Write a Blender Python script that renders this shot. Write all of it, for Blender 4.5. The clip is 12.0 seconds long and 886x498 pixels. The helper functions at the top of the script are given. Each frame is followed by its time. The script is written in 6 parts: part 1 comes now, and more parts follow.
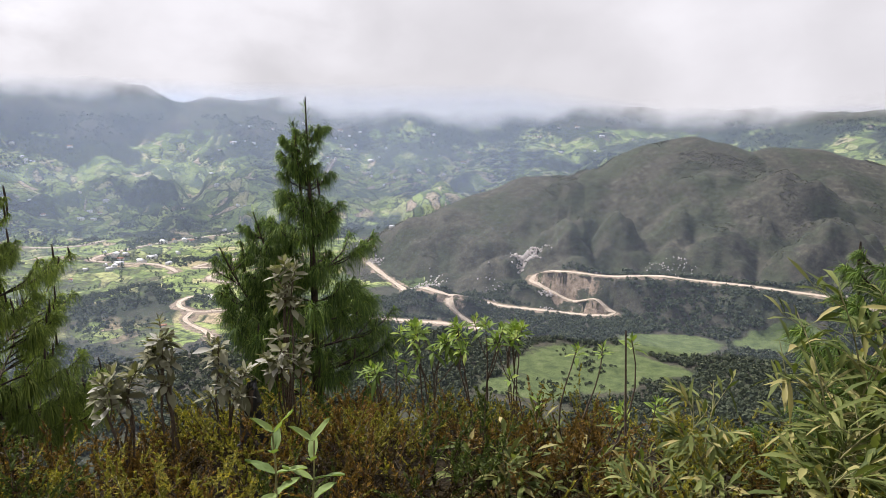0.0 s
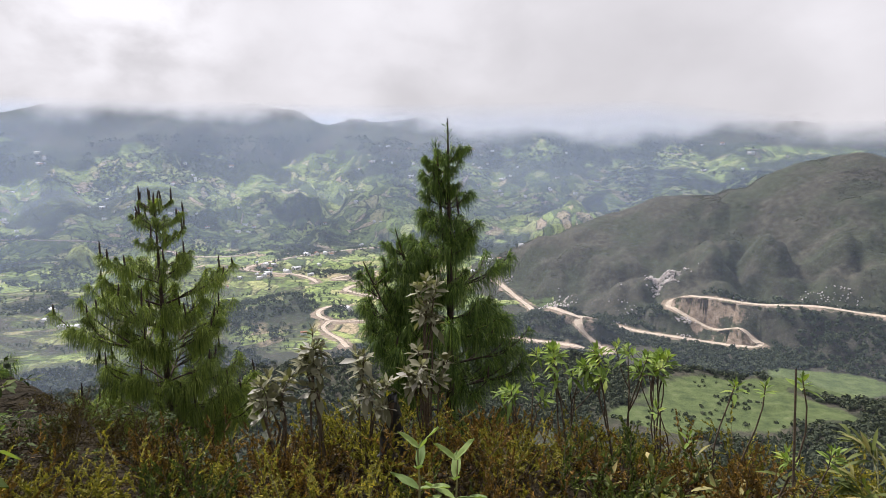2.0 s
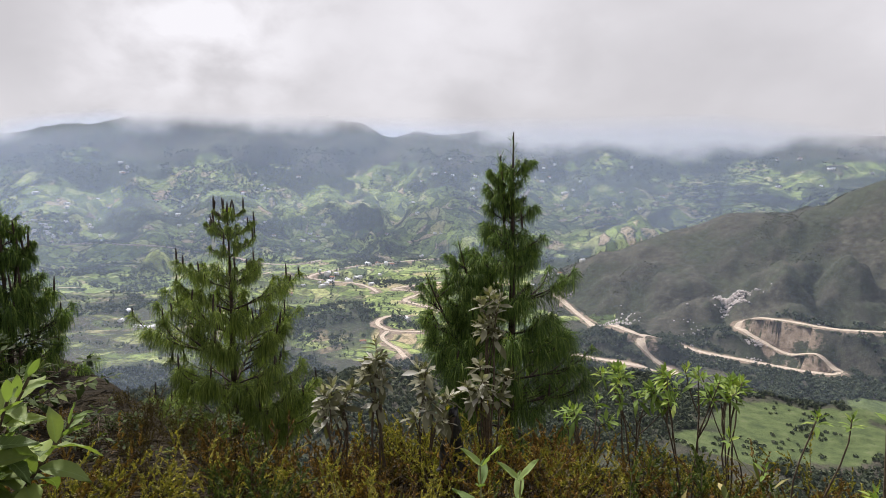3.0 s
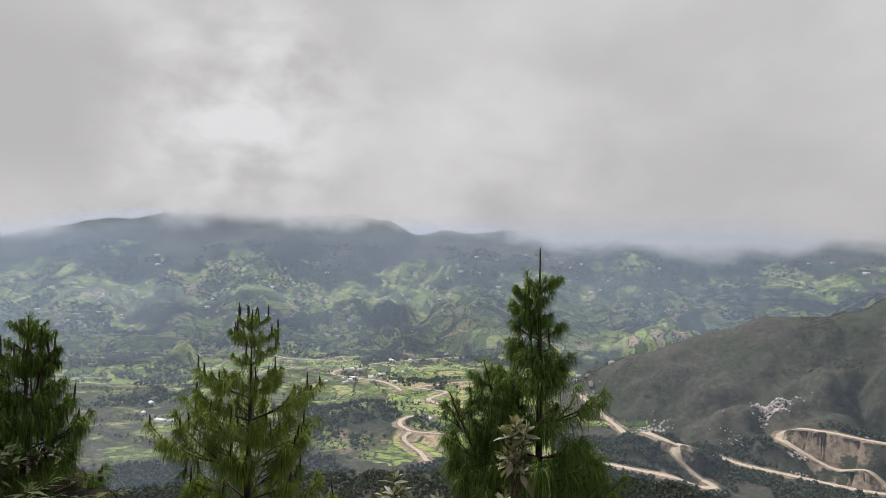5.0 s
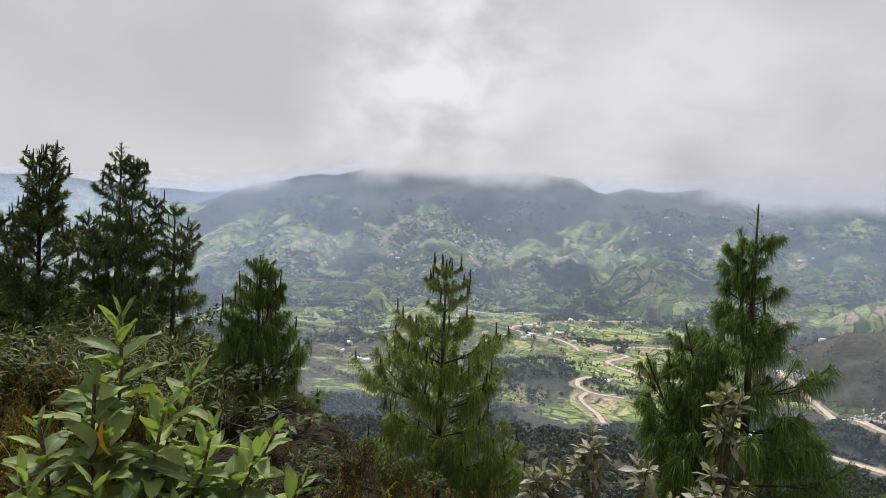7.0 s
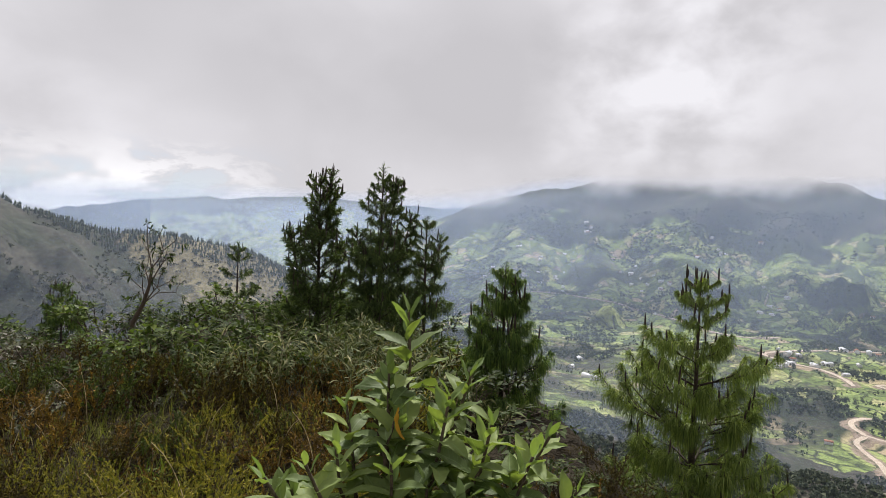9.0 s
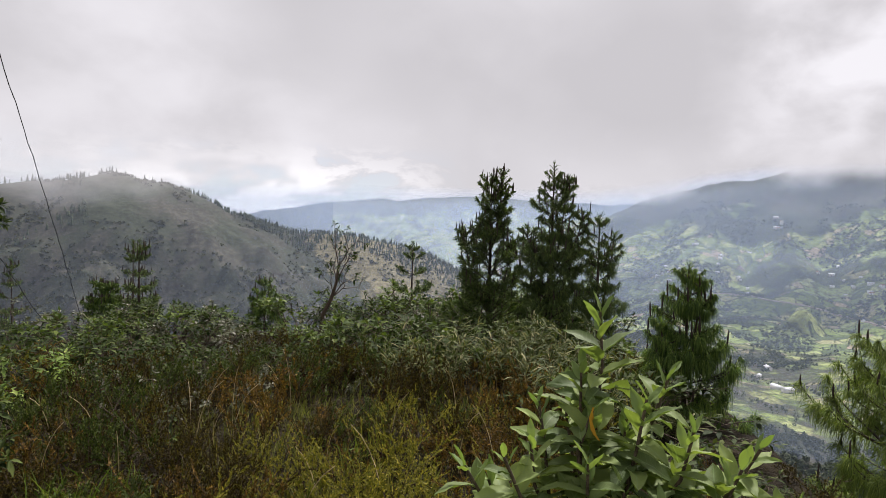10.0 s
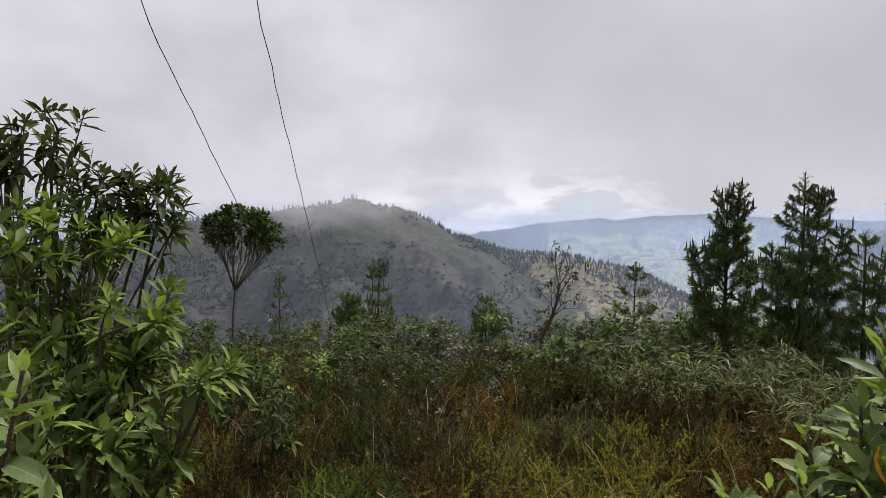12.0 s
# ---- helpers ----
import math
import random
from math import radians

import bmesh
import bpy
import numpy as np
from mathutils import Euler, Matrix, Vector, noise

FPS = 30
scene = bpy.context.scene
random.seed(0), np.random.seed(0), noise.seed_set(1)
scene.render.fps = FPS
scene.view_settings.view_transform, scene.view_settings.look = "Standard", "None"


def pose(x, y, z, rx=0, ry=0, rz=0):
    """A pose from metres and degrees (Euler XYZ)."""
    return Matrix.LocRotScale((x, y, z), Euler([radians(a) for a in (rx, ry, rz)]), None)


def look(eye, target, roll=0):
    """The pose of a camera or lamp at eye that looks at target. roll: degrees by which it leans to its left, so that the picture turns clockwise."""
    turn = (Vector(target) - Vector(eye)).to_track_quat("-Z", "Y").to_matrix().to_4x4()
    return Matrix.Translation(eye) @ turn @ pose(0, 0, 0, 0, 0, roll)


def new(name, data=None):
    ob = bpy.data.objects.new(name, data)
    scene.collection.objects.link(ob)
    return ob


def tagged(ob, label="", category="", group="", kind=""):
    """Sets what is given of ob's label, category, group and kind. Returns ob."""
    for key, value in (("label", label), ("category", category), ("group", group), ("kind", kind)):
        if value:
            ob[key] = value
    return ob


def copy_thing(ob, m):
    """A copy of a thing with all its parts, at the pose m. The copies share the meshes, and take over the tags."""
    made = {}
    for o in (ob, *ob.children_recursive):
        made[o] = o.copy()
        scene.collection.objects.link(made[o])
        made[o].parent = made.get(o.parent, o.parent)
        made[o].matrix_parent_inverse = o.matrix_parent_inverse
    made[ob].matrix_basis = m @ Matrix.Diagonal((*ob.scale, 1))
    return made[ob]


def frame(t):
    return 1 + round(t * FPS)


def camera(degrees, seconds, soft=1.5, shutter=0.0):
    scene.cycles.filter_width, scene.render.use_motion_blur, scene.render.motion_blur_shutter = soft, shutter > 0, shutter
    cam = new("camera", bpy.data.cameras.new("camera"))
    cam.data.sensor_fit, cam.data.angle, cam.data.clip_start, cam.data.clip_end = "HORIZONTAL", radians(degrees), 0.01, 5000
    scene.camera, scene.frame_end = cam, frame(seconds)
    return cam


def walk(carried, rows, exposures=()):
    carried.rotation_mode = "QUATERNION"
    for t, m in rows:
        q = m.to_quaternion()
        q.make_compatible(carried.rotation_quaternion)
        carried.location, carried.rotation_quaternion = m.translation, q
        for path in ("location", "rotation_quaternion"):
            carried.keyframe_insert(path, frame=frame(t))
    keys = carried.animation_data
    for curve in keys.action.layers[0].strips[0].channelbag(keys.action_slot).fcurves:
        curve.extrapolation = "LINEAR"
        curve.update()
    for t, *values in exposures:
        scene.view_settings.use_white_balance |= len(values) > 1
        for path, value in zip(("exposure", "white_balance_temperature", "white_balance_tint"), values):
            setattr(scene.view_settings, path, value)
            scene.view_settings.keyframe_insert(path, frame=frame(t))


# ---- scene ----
cam = camera(71.75, 12.0, soft=0.55)
ROWS = [
    (0.0, -0.095, -0.155, 1.652, 80.00, -0.00, 0.00),
    (0.5, -0.120, -0.155, 1.658, 79.81, 0.23, 3.61),
    (1.0, -0.135, -0.149, 1.657, 79.92, 0.11, 5.85),
    (1.5, -0.147, -0.140, 1.659, 80.73, 0.18, 7.47),
    (2.0, -0.167, -0.142, 1.660, 81.73, 0.34, 12.10),
    (2.5, -0.184, -0.153, 1.660, 82.34, 0.33, 15.93),
    (4.5, -0.209, -0.063, 1.773, 88.69, -1.58, 19.30),
    (5.0, -0.215, -0.069, 1.813, 91.96, -1.24, 20.29),
    (5.5, -0.241, -0.085, 1.816, 92.86, -1.14, 25.09),
    (6.0, -0.261, -0.088, 1.800, 91.47, -1.51, 29.10),
    (6.5, -0.291, -0.071, 1.783, 88.65, -2.18, 33.04),
    (8.5, -0.452, -0.123, 1.717, 87.96, -3.01, 51.95),
    (9.0, -0.455, -0.159, 1.720, 87.74, -2.32, 58.46),
    (9.5, -0.476, -0.197, 1.713, 86.72, -1.63, 64.76),
    (10.0, -0.467, -0.252, 1.719, 87.08, -1.51, 73.79),
    (10.5, -0.445, -0.303, 1.721, 88.57, -1.24, 79.26),
    (11.0, -0.431, -0.340, 1.725, 89.03, -1.19, 84.31),
    (11.5, -0.404, -0.376, 1.722, 88.67, -1.11, 88.92),
    (12.0, -0.378, -0.371, 1.709, 88.55, -1.01, 93.72),
]
walk(cam, [(t, pose(x, y, z, rx, ry, rz)) for t, x, y, z, rx, ry, rz in ROWS],
     exposures=[(0.0, 0.62, 6450, 14), (2.5, 0.49, 6450, 14), (4.5, 0.18, 6600, 10), (5.0, 0.10, 6600, 10), (5.5, 0.10, 6600, 10), (6.5, 0.24, 6500, 11), (8.5, 0.33, 6450, 12), (9.3, 0.38, 6500, 13), (10.0, 0.40, 6500, 14), (10.5, 0.28, 6420, 14), (11.0, 0.26, 6350, 15), (12.0, 0.25, 6300, 17)])

# ---- sky, sun and exposure ----
SUN_AZ, SUN_EL = 48.0, 50.0          # degrees, counter-clockwise from +y, above the horizon


def sun_way(az, el):
    a, e = radians(az), radians(el)
    return Vector((-math.sin(a) * math.cos(e), math.cos(a) * math.cos(e), math.sin(e)))


class Nodes:
    """A short hand for building node trees."""

    def __init__(self, tree):
        self.tree = tree
        tree.nodes.clear()

    def add(self, kind, ins=None, **props):
        n = self.tree.nodes.new(kind)
        for k, v in props.items():
            if k == "operation":
                n.operation = v
            elif k == "blend_type":
                n.blend_type = v
            elif k == "data_type":
                n.data_type = v
            elif k == "attribute_name":
                n.attribute_name = v
            elif k == "feature":
                n.feature = v
            elif k == "sky_type":
                n.sky_type = v
        for k, v in (ins or {}).items():
            if hasattr(v, "is_linked"):
                self.tree.links.new(v, n.inputs[k])
            else:
                n.inputs[k].default_value = v
        return n

    def link(self, a, b):
        self.tree.links.new(a, b)

    def math(self, op, a, b=0.0, c=0.0):
        return self.add("ShaderNodeMath", {0: a, 1: b, 2: c}, operation=op).outputs[0]

    def vmath(self, op, a, b=(0, 0, 0)):
        n = self.add("ShaderNodeVectorMath", {0: a, 1: b}, operation=op)
        return n.outputs["Value"] if op in ("DOT_PRODUCT", "LENGTH") else n.outputs[0]

    def noise(self, vec, scale, detail=4.0, rough=0.55, dist=0.0):
        return self.add("ShaderNodeTexNoise", {"Vector": vec, "Scale": scale, "Detail": detail, "Roughness": rough, "Distortion": dist}).outputs["Fac"]

    def ramp(self, fac, stops):
        n = self.add("ShaderNodeValToRGB", {"Fac": fac})
        el = n.color_ramp.elements
        while len(el) < len(stops):
            el.new(0.5)
        for e, (p, c) in zip(el, stops):
            e.position, e.color = p, (*c, 1.0) if len(c) == 3 else c
        return n.outputs["Color"]

    def span(self, v, a, b):
        return self.add("ShaderNodeMapRange", {"Value": v, "From Min": a, "From Max": b, "To Min": 0.0, "To Max": 1.0}).outputs["Result"]

    def mix(self, fac, a, b, blend="MIX"):
        n = self.tree.nodes.new("ShaderNodeMix")
        n.data_type, n.blend_type = "RGBA", blend
        for sock, v in ((n.inputs[0], fac), (n.inputs[6], a), (n.inputs[7], b)):
            if hasattr(v, "is_linked"):
                self.link(v, sock)
            elif isinstance(v, tuple):
                sock.default_value = (*v, 1.0)[:4]
            else:
                sock.default_value = v
        return n.outputs[2]


def cloud_colour(n, way):
    """The colour of the overcast as a function of the direction in which it is seen."""
    soft = n.vmath("MULTIPLY", way, (1.0, 1.0, 1.5))
    big = n.noise(soft, 2.3, 2.0, 0.45, 0.2)
    fine = n.noise(soft, 8.0, 5.0, 0.5, 0.15)
    v = n.math("ADD", n.math("MULTIPLY", big, 0.76), n.math("MULTIPLY", fine, 0.24))
    # thin places in the overcast, through which the sun whitens it
    for az, el, size, gain in ((40, 17, 0.98, 0.19), (34, 14, 0.985, 0.15), (44, 10, 0.985, 0.09), (45, 7, 0.994, 0.09), (36, 7, 0.992, 0.08), (14, 8, 0.975, 0.07), (88, 5, 0.955, 0.08), (72, 18, 0.91, -0.13), (116, 14, 0.93, 0.06)):
        d = n.vmath("DOT_PRODUCT", way, tuple(sun_way(az, el)))
        v = n.math("ADD", v, n.math("MULTIPLY", n.math("MULTIPLY", n.span(d, size, 1.0), n.span(fine, 0.34, 0.6)), gain))
    return n.ramp(v, [(0.36, (0.53, 0.525, 0.54)), (0.50, (0.60, 0.595, 0.612)), (0.60, (0.67, 0.665, 0.685)), (0.80, (0.80, 0.80, 0.825))])


world = bpy.data.worlds.new("overcast_sky")
scene.world = world
world.use_nodes = True
n = Nodes(world.node_tree)
way = n.vmath("NORMALIZE", n.add("ShaderNodeTexCoord").outputs["Generated"])
sky = n.add("ShaderNodeTexSky", sky_type="NISHITA")
sky.sun_disc = False
sky.sun_elevation, sky.sun_rotation, sky.altitude = radians(SUN_EL), radians(-SUN_AZ), 2600.0
sep = n.add("ShaderNodeSeparateXYZ", {0: way})
# low down to the west the overcast breaks into heaps of cloud with blue between
heaps = n.noise(n.vmath("MULTIPLY", way, (1.0, 1.0, 2.4)), 9.0, 7.0, 0.6, 0.3)
toward = n.span(n.vmath("DOT_PRODUCT", way, tuple(sun_way(93, 3.5))), 0.93, 0.995)
low = n.math("MULTIPLY", n.span(sep.outputs[2], 0.115, 0.05), toward)
gap = n.math("MULTIPLY", low, n.span(heaps, 0.52, 0.43))
white = n.math("MULTIPLY", low, n.span(heaps, 0.49, 0.56))
clouds = n.mix(n.math("MULTIPLY", white, 0.95), cloud_colour(n, way), (0.97, 0.97, 0.98))
blue = n.mix(0.55, n.mix(1.0, sky.outputs[0], (0.10, 0.10, 0.10), "MULTIPLY"), (0.62, 0.66, 0.72))
final = n.mix(n.math("MULTIPLY", gap, 0.75), clouds, blue)
bg = n.add("ShaderNodeBackground", {"Color": final, "Strength": 0.86})
n.link(bg.outputs[0], n.add("ShaderNodeOutputWorld").inputs["Surface"])

sun = new("sun", bpy.data.lights.new("sun", "SUN"))
sun.data.energy, sun.data.angle, sun.data.color = 4.6, radians(6), (1.0, 0.97, 0.92)
sun.matrix_world = look(sun_way(SUN_AZ, SUN_EL) * 50, (0, 0, 0))

# ---- materials ----


def principled(name, build, rough=0.8, spec=0.3, bump=None):
    m = bpy.data.materials.new(name)
    m.use_nodes = True
    n = Nodes(m.node_tree)
    out = n.add("ShaderNodeOutputMaterial")
    col = build(n)
    b = n.add("ShaderNodeBsdfPrincipled", {"Roughness": rough, "Specular IOR Level": spec})
    if isinstance(col, tuple):
        b.inputs["Base Color"].default_value = (*col, 1.0)
    else:
        n.link(col, b.inputs["Base Color"])
    if bump:
        h, dist = bump(n)
        n.link(n.add("ShaderNodeBump", {"Strength": 0.8, "Distance": dist, "Height": h}).outputs[0], b.inputs["Normal"])
    n.link(b.outputs[0], out.inputs["Surface"])
    return m


def place_of(n):
    return n.add("ShaderNodeNewGeometry").outputs["Position"]


def leafy(name, dark, light, tip=None, thin=0.35, rough=0.55, under=None):
    """Foliage: a colour a leaf, from dark to light, lets some light through."""
    m = bpy.data.materials.new(name)
    m.use_nodes = True
    n = Nodes(m.node_tree)
    out = n.add("ShaderNodeOutputMaterial")
    g = n.add("ShaderNodeNewGeometry")
    stops = [(0.0, dark), (0.75, light), (1.0, tip or light)]
    col = n.ramp(g.outputs["Random Per Island"], stops)
    col = n.mix(n.math("MULTIPLY", n.noise(g.outputs["Position"], 2.3, 3.0), 0.5), col, tuple(c * 0.45 for c in dark))
    b = n.add("ShaderNodeBsdfPrincipled", {"Base Color": col, "Roughness": rough, "Specular IOR Level": 0.1})
    t = n.add("ShaderNodeBsdfTranslucent", {"Color": n.mix(1.0, col, (1.25, 1.35, 0.55), "MULTIPLY")})
    s = n.add("ShaderNodeMixShader", {0: thin, 1: b.outputs[0], 2: t.outputs[0]})
    n.link(s.outputs[0], out.inputs["Surface"])
    return m


M_NEEDLE = leafy("pine_needles", (0.035, 0.062, 0.02), (0.14, 0.22, 0.052), (0.30, 0.38, 0.095), 0.34)
M_NEEDLE_DARK = leafy("dark_pine_needles", (0.036, 0.056, 0.022), (0.11, 0.16, 0.048), (0.23, 0.28, 0.09), 0.3)
M_NEEDLE_YOUNG = leafy("young_pine_needles", (0.07, 0.105, 0.03), (0.22, 0.29, 0.068), (0.40, 0.46, 0.125), 0.35)
M_HEATH_TIP = leafy("heath_tips", (0.026, 0.021, 0.010), (0.075, 0.055, 0.018), (0.24, 0.19, 0.035), 0.25)
M_HEATH_GOLD = leafy("golden_heath_tips", (0.11, 0.115, 0.028), (0.31, 0.28, 0.05), (0.56, 0.44, 0.07), 0.3)
M_HEATH_RUST = leafy("rusty_heath_tips", (0.06, 0.042, 0.018), (0.20, 0.12, 0.035), (0.42, 0.24, 0.05), 0.25)
M_HEATH_OLIVE = leafy("olive_heath_tips", (0.03, 0.042, 0.014), (0.085, 0.115, 0.03), (0.20, 0.24, 0.06), 0.25)
# rusty brown, darkened in colour for the shadowy base under the tips
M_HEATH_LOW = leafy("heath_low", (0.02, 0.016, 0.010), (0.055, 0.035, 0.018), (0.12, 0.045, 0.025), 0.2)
M_LAUREL = leafy("broad_leaves", (0.05, 0.075, 0.022), (0.105, 0.15, 0.04), (0.21, 0.26, 0.065), 0.3, 0.5)
M_GREY = leafy("grey_leaves", (0.10, 0.10, 0.05), (0.33, 0.32, 0.23), (0.64, 0.62, 0.58), 0.2, 0.6)
M_WHITISH = leafy("whitish_leaves", (0.05, 0.06, 0.028), (0.12, 0.125, 0.08), (0.36, 0.34, 0.31), 0.2, 0.6)
M_LIGHT = leafy("light_green_leaves", (0.12, 0.185, 0.045), (0.24, 0.33, 0.08), (0.40, 0.46, 0.12), 0.3, 0.5)
M_DARKLEAF = leafy("dark_leaves", (0.022, 0.035, 0.012), (0.062, 0.09, 0.025), (0.14, 0.17, 0.045), 0.18, 0.7)
# darker copy of the whorled leaves, the backlit look put into the colour
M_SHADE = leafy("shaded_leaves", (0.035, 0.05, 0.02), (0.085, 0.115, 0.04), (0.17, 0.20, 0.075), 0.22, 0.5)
M_TALL = leafy("whorled_leaves", (0.07, 0.10, 0.03), (0.16, 0.23, 0.055), (0.30, 0.38, 0.08), 0.28, 0.5)
M_BAMBOO = leafy("bamboo_leaves", (0.075, 0.10, 0.03), (0.20, 0.225, 0.07), (0.46, 0.38, 0.17), 0.25, 0.55)
M_THICKET = leafy("thicket_leaves", (0.05, 0.07, 0.025), (0.13, 0.155, 0.05), (0.42, 0.38, 0.19), 0.22, 0.6)
M_GRASS = leafy("grass_blades", (0.09, 0.10, 0.025), (0.22, 0.23, 0.06), (0.42, 0.34, 0.17), 0.3, 0.6)
M_OLDLEAF = leafy("orange_leaves", (0.42, 0.20, 0.03), (0.55, 0.30, 0.04), (0.40, 0.24, 0.07), 0.3, 0.5)
M_TWIG = principled("twig_bark", lambda n: n.ramp(n.noise(place_of(n), 60.0, 4.0, 0.7), [(0.3, (0.035, 0.024, 0.016)), (0.7, (0.12, 0.09, 0.06))]), 0.85)
M_CANE = principled("bamboo_cane", lambda n: n.ramp(n.noise(place_of(n), 20.0, 4.0, 0.6), [(0.3, (0.10, 0.11, 0.04)), (0.7, (0.25, 0.22, 0.10))]), 0.6)
M_WOODS = leafy("tree_crowns", (0.038, 0.05, 0.034), (0.085, 0.102, 0.063), (0.14, 0.155, 0.092), 0.15, 0.9)
M_SCRUB = leafy("scrub_crowns", (0.05, 0.052, 0.037), (0.10, 0.098, 0.068), (0.17, 0.155, 0.105), 0.25, 0.9)
M_DIRT = principled("road_dirt", lambda n: n.ramp(n.noise(place_of(n), 0.35, 6.0, 0.65), [(0.3, (0.36, 0.29, 0.22)), (0.7, (0.54, 0.46, 0.37))]), 0.95, 0.1)
M_BANK = principled("cut_soil", lambda n: n.mix(n.span(n.noise(place_of(n), 0.12, 6.0, 0.7), 0.45, 0.6), n.ramp(n.noise(place_of(n), 0.5, 6.0, 0.7), [(0.3, (0.17, 0.125, 0.09)), (0.7, (0.36, 0.29, 0.23))]), (0.07, 0.075, 0.04)), 0.95, 0.1)
M_RUBBLE = principled("pale_rock", lambda n: n.ramp(n.noise(place_of(n), 0.6, 6.0, 0.7), [(0.3, (0.30, 0.26, 0.24)), (0.7, (0.62, 0.57, 0.54))]), 0.9, 0.2)
M_LIME = principled("lime_wash", lambda n: n.ramp(n.noise(place_of(n), 0.8, 5.0, 0.7), [(0.3, (0.55, 0.52, 0.47)), (0.7, (0.80, 0.78, 0.74))]), 0.9, 0.2)
M_TIN = principled("tin_roof", lambda n: n.ramp(n.noise(place_of(n), 0.5, 5.0, 0.7), [(0.3, (0.45, 0.45, 0.46)), (0.7, (0.75, 0.75, 0.76))]), 0.5, 0.5)
M_TILE = principled("clay_roof", lambda n: n.ramp(n.noise(place_of(n), 0.7, 5.0, 0.7), [(0.3, (0.22, 0.10, 0.06)), (0.7, (0.40, 0.21, 0.13))]), 0.9, 0.2)
M_DARKWOOD = principled("dark_opening", lambda n: n.ramp(n.noise(place_of(n), 2.0), [(0.3, (0.03, 0.025, 0.02)), (0.7, (0.08, 0.06, 0.045))]), 0.7)
M_PLASTIC = principled("black_plastic", lambda n: n.ramp(n.noise(place_of(n), 25.0, 4.0), [(0.3, (0.006, 0.006, 0.007)), (0.7, (0.018, 0.018, 0.02))]), 0.35, 0.5, lambda n: (n.noise(place_of(n), 14.0, 3.0, 0.5), 0.03))
M_CABLE = principled("cable_sheath", lambda n: n.ramp(n.noise(place_of(n), 5.0), [(0.3, (0.02, 0.02, 0.022)), (0.7, (0.06, 0.06, 0.065))]), 0.6)
M_BARK = principled("pine_bark", lambda n: n.ramp(n.noise(place_of(n), 30.0, 5.0, 0.7), [(0.3, (0.018, 0.013, 0.010)), (0.7, (0.075, 0.052, 0.038))]), 0.9)


def terrain_colour(n):
    """Land cover: pasture in patches with dark hedges, scrub, woodland, bare soil."""
    pos = place_of(n)
    wob = n.add("ShaderNodeTexNoise", {"Vector": pos, "Scale": 0.012, "Detail": 2.0})
    warped = n.vmath("ADD", pos, n.vmath("MULTIPLY", wob.outputs["Color"], (70, 70, 0)))
    flat = n.vmath("MULTIPLY", warped, (1.0, 1.0, 0.0))
    cell = n.add("ShaderNodeTexVoronoi", {"Vector": flat, "Scale": 0.05, "Randomness": 0.75})
    edge = n.add("ShaderNodeTexVoronoi", {"Vector": flat, "Scale": 0.05, "Randomness": 0.75}, feature="DISTANCE_TO_EDGE")
    r = n.add("ShaderNodeSeparateXYZ", {0: cell.outputs["Color"]})
    grass = n.ramp(r.outputs[0], [(0.0, (0.08, 0.11, 0.042)), (0.3, (0.165, 0.22, 0.066)), (0.6, (0.27, 0.34, 0.095)), (0.85, (0.38, 0.41, 0.155)), (1.0, (0.42, 0.32, 0.21))])
    wood = n.ramp(n.noise(pos, 0.05, 6.0, 0.7), [(0.35, (0.016, 0.022, 0.016)), (0.65, (0.048, 0.060, 0.034))])
    hedge = n.math("MULTIPLY", n.span(edge.outputs["Distance"], 0.09, 0.02), n.span(n.noise(pos, 0.05, 5.0, 0.65), 0.42, 0.56))
    fields = n.mix(hedge, grass, wood)
    patch = n.noise(flat, 0.0065, 4.0, 0.6)
    # farmed land lies on the valley floor and the lower slopes
    belt = n.span(n.add("ShaderNodeSeparateXYZ", {0: warped}).outputs[2], 40.0, -60.0)
    fields = n.mix(n.span(n.math("SUBTRACT", patch, n.math("MULTIPLY", belt, 0.12)), 0.41, 0.47), fields, wood)
    fields = n.mix(n.math("MULTIPLY", n.span(n.noise(pos, 0.2, 7.0, 0.72), 0.46, 0.62), 0.7), fields, (0.045, 0.06, 0.028))
    scrub = n.ramp(n.noise(pos, 0.17, 8.0, 0.75), [(0.28, (0.026, 0.027, 0.022)), (0.50, (0.060, 0.057, 0.044)), (0.72, (0.125, 0.112, 0.083))])
    scrub = n.mix(n.span(n.noise(pos, 0.016, 7.0, 0.7, 0.6), 0.44, 0.56), scrub, n.ramp(n.noise(pos, 0.2, 7.0, 0.75), [(0.35, (0.025, 0.030, 0.020)), (0.65, (0.068, 0.075, 0.046))]))
    meadow = n.ramp(n.noise(pos, 0.11, 6.0, 0.65), [(0.3, (0.05, 0.07, 0.032)), (0.55, (0.10, 0.13, 0.052)), (0.75, (0.15, 0.165, 0.085))])
    # tan grass on the western hill, colour lightened to look sunlit
    dry = n.ramp(n.noise(pos, 0.16, 7.0, 0.7), [(0.3, (0.07, 0.062, 0.036)), (0.5, (0.17, 0.15, 0.085)), (0.72, (0.28, 0.245, 0.14))])
    meadow = n.mix(n.span(n.add("ShaderNodeSeparateXYZ", {0: pos}).outputs[0], -300.0, -480.0), meadow, dry)
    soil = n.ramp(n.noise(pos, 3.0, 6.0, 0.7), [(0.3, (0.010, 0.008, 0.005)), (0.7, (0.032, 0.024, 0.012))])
    cover = n.add("ShaderNodeAttribute", attribute_name="cover")
    c = n.add("ShaderNodeSeparateColor", {0: cover.outputs["Color"]})
    blot = n.math("MULTIPLY", n.math("SUBTRACT", n.noise(pos, 0.035, 5.0, 0.7), 0.5), 0.9)
    col = n.mix(n.span(n.math("ADD", c.outputs[0], blot), 0.4, 0.6), fields, scrub)
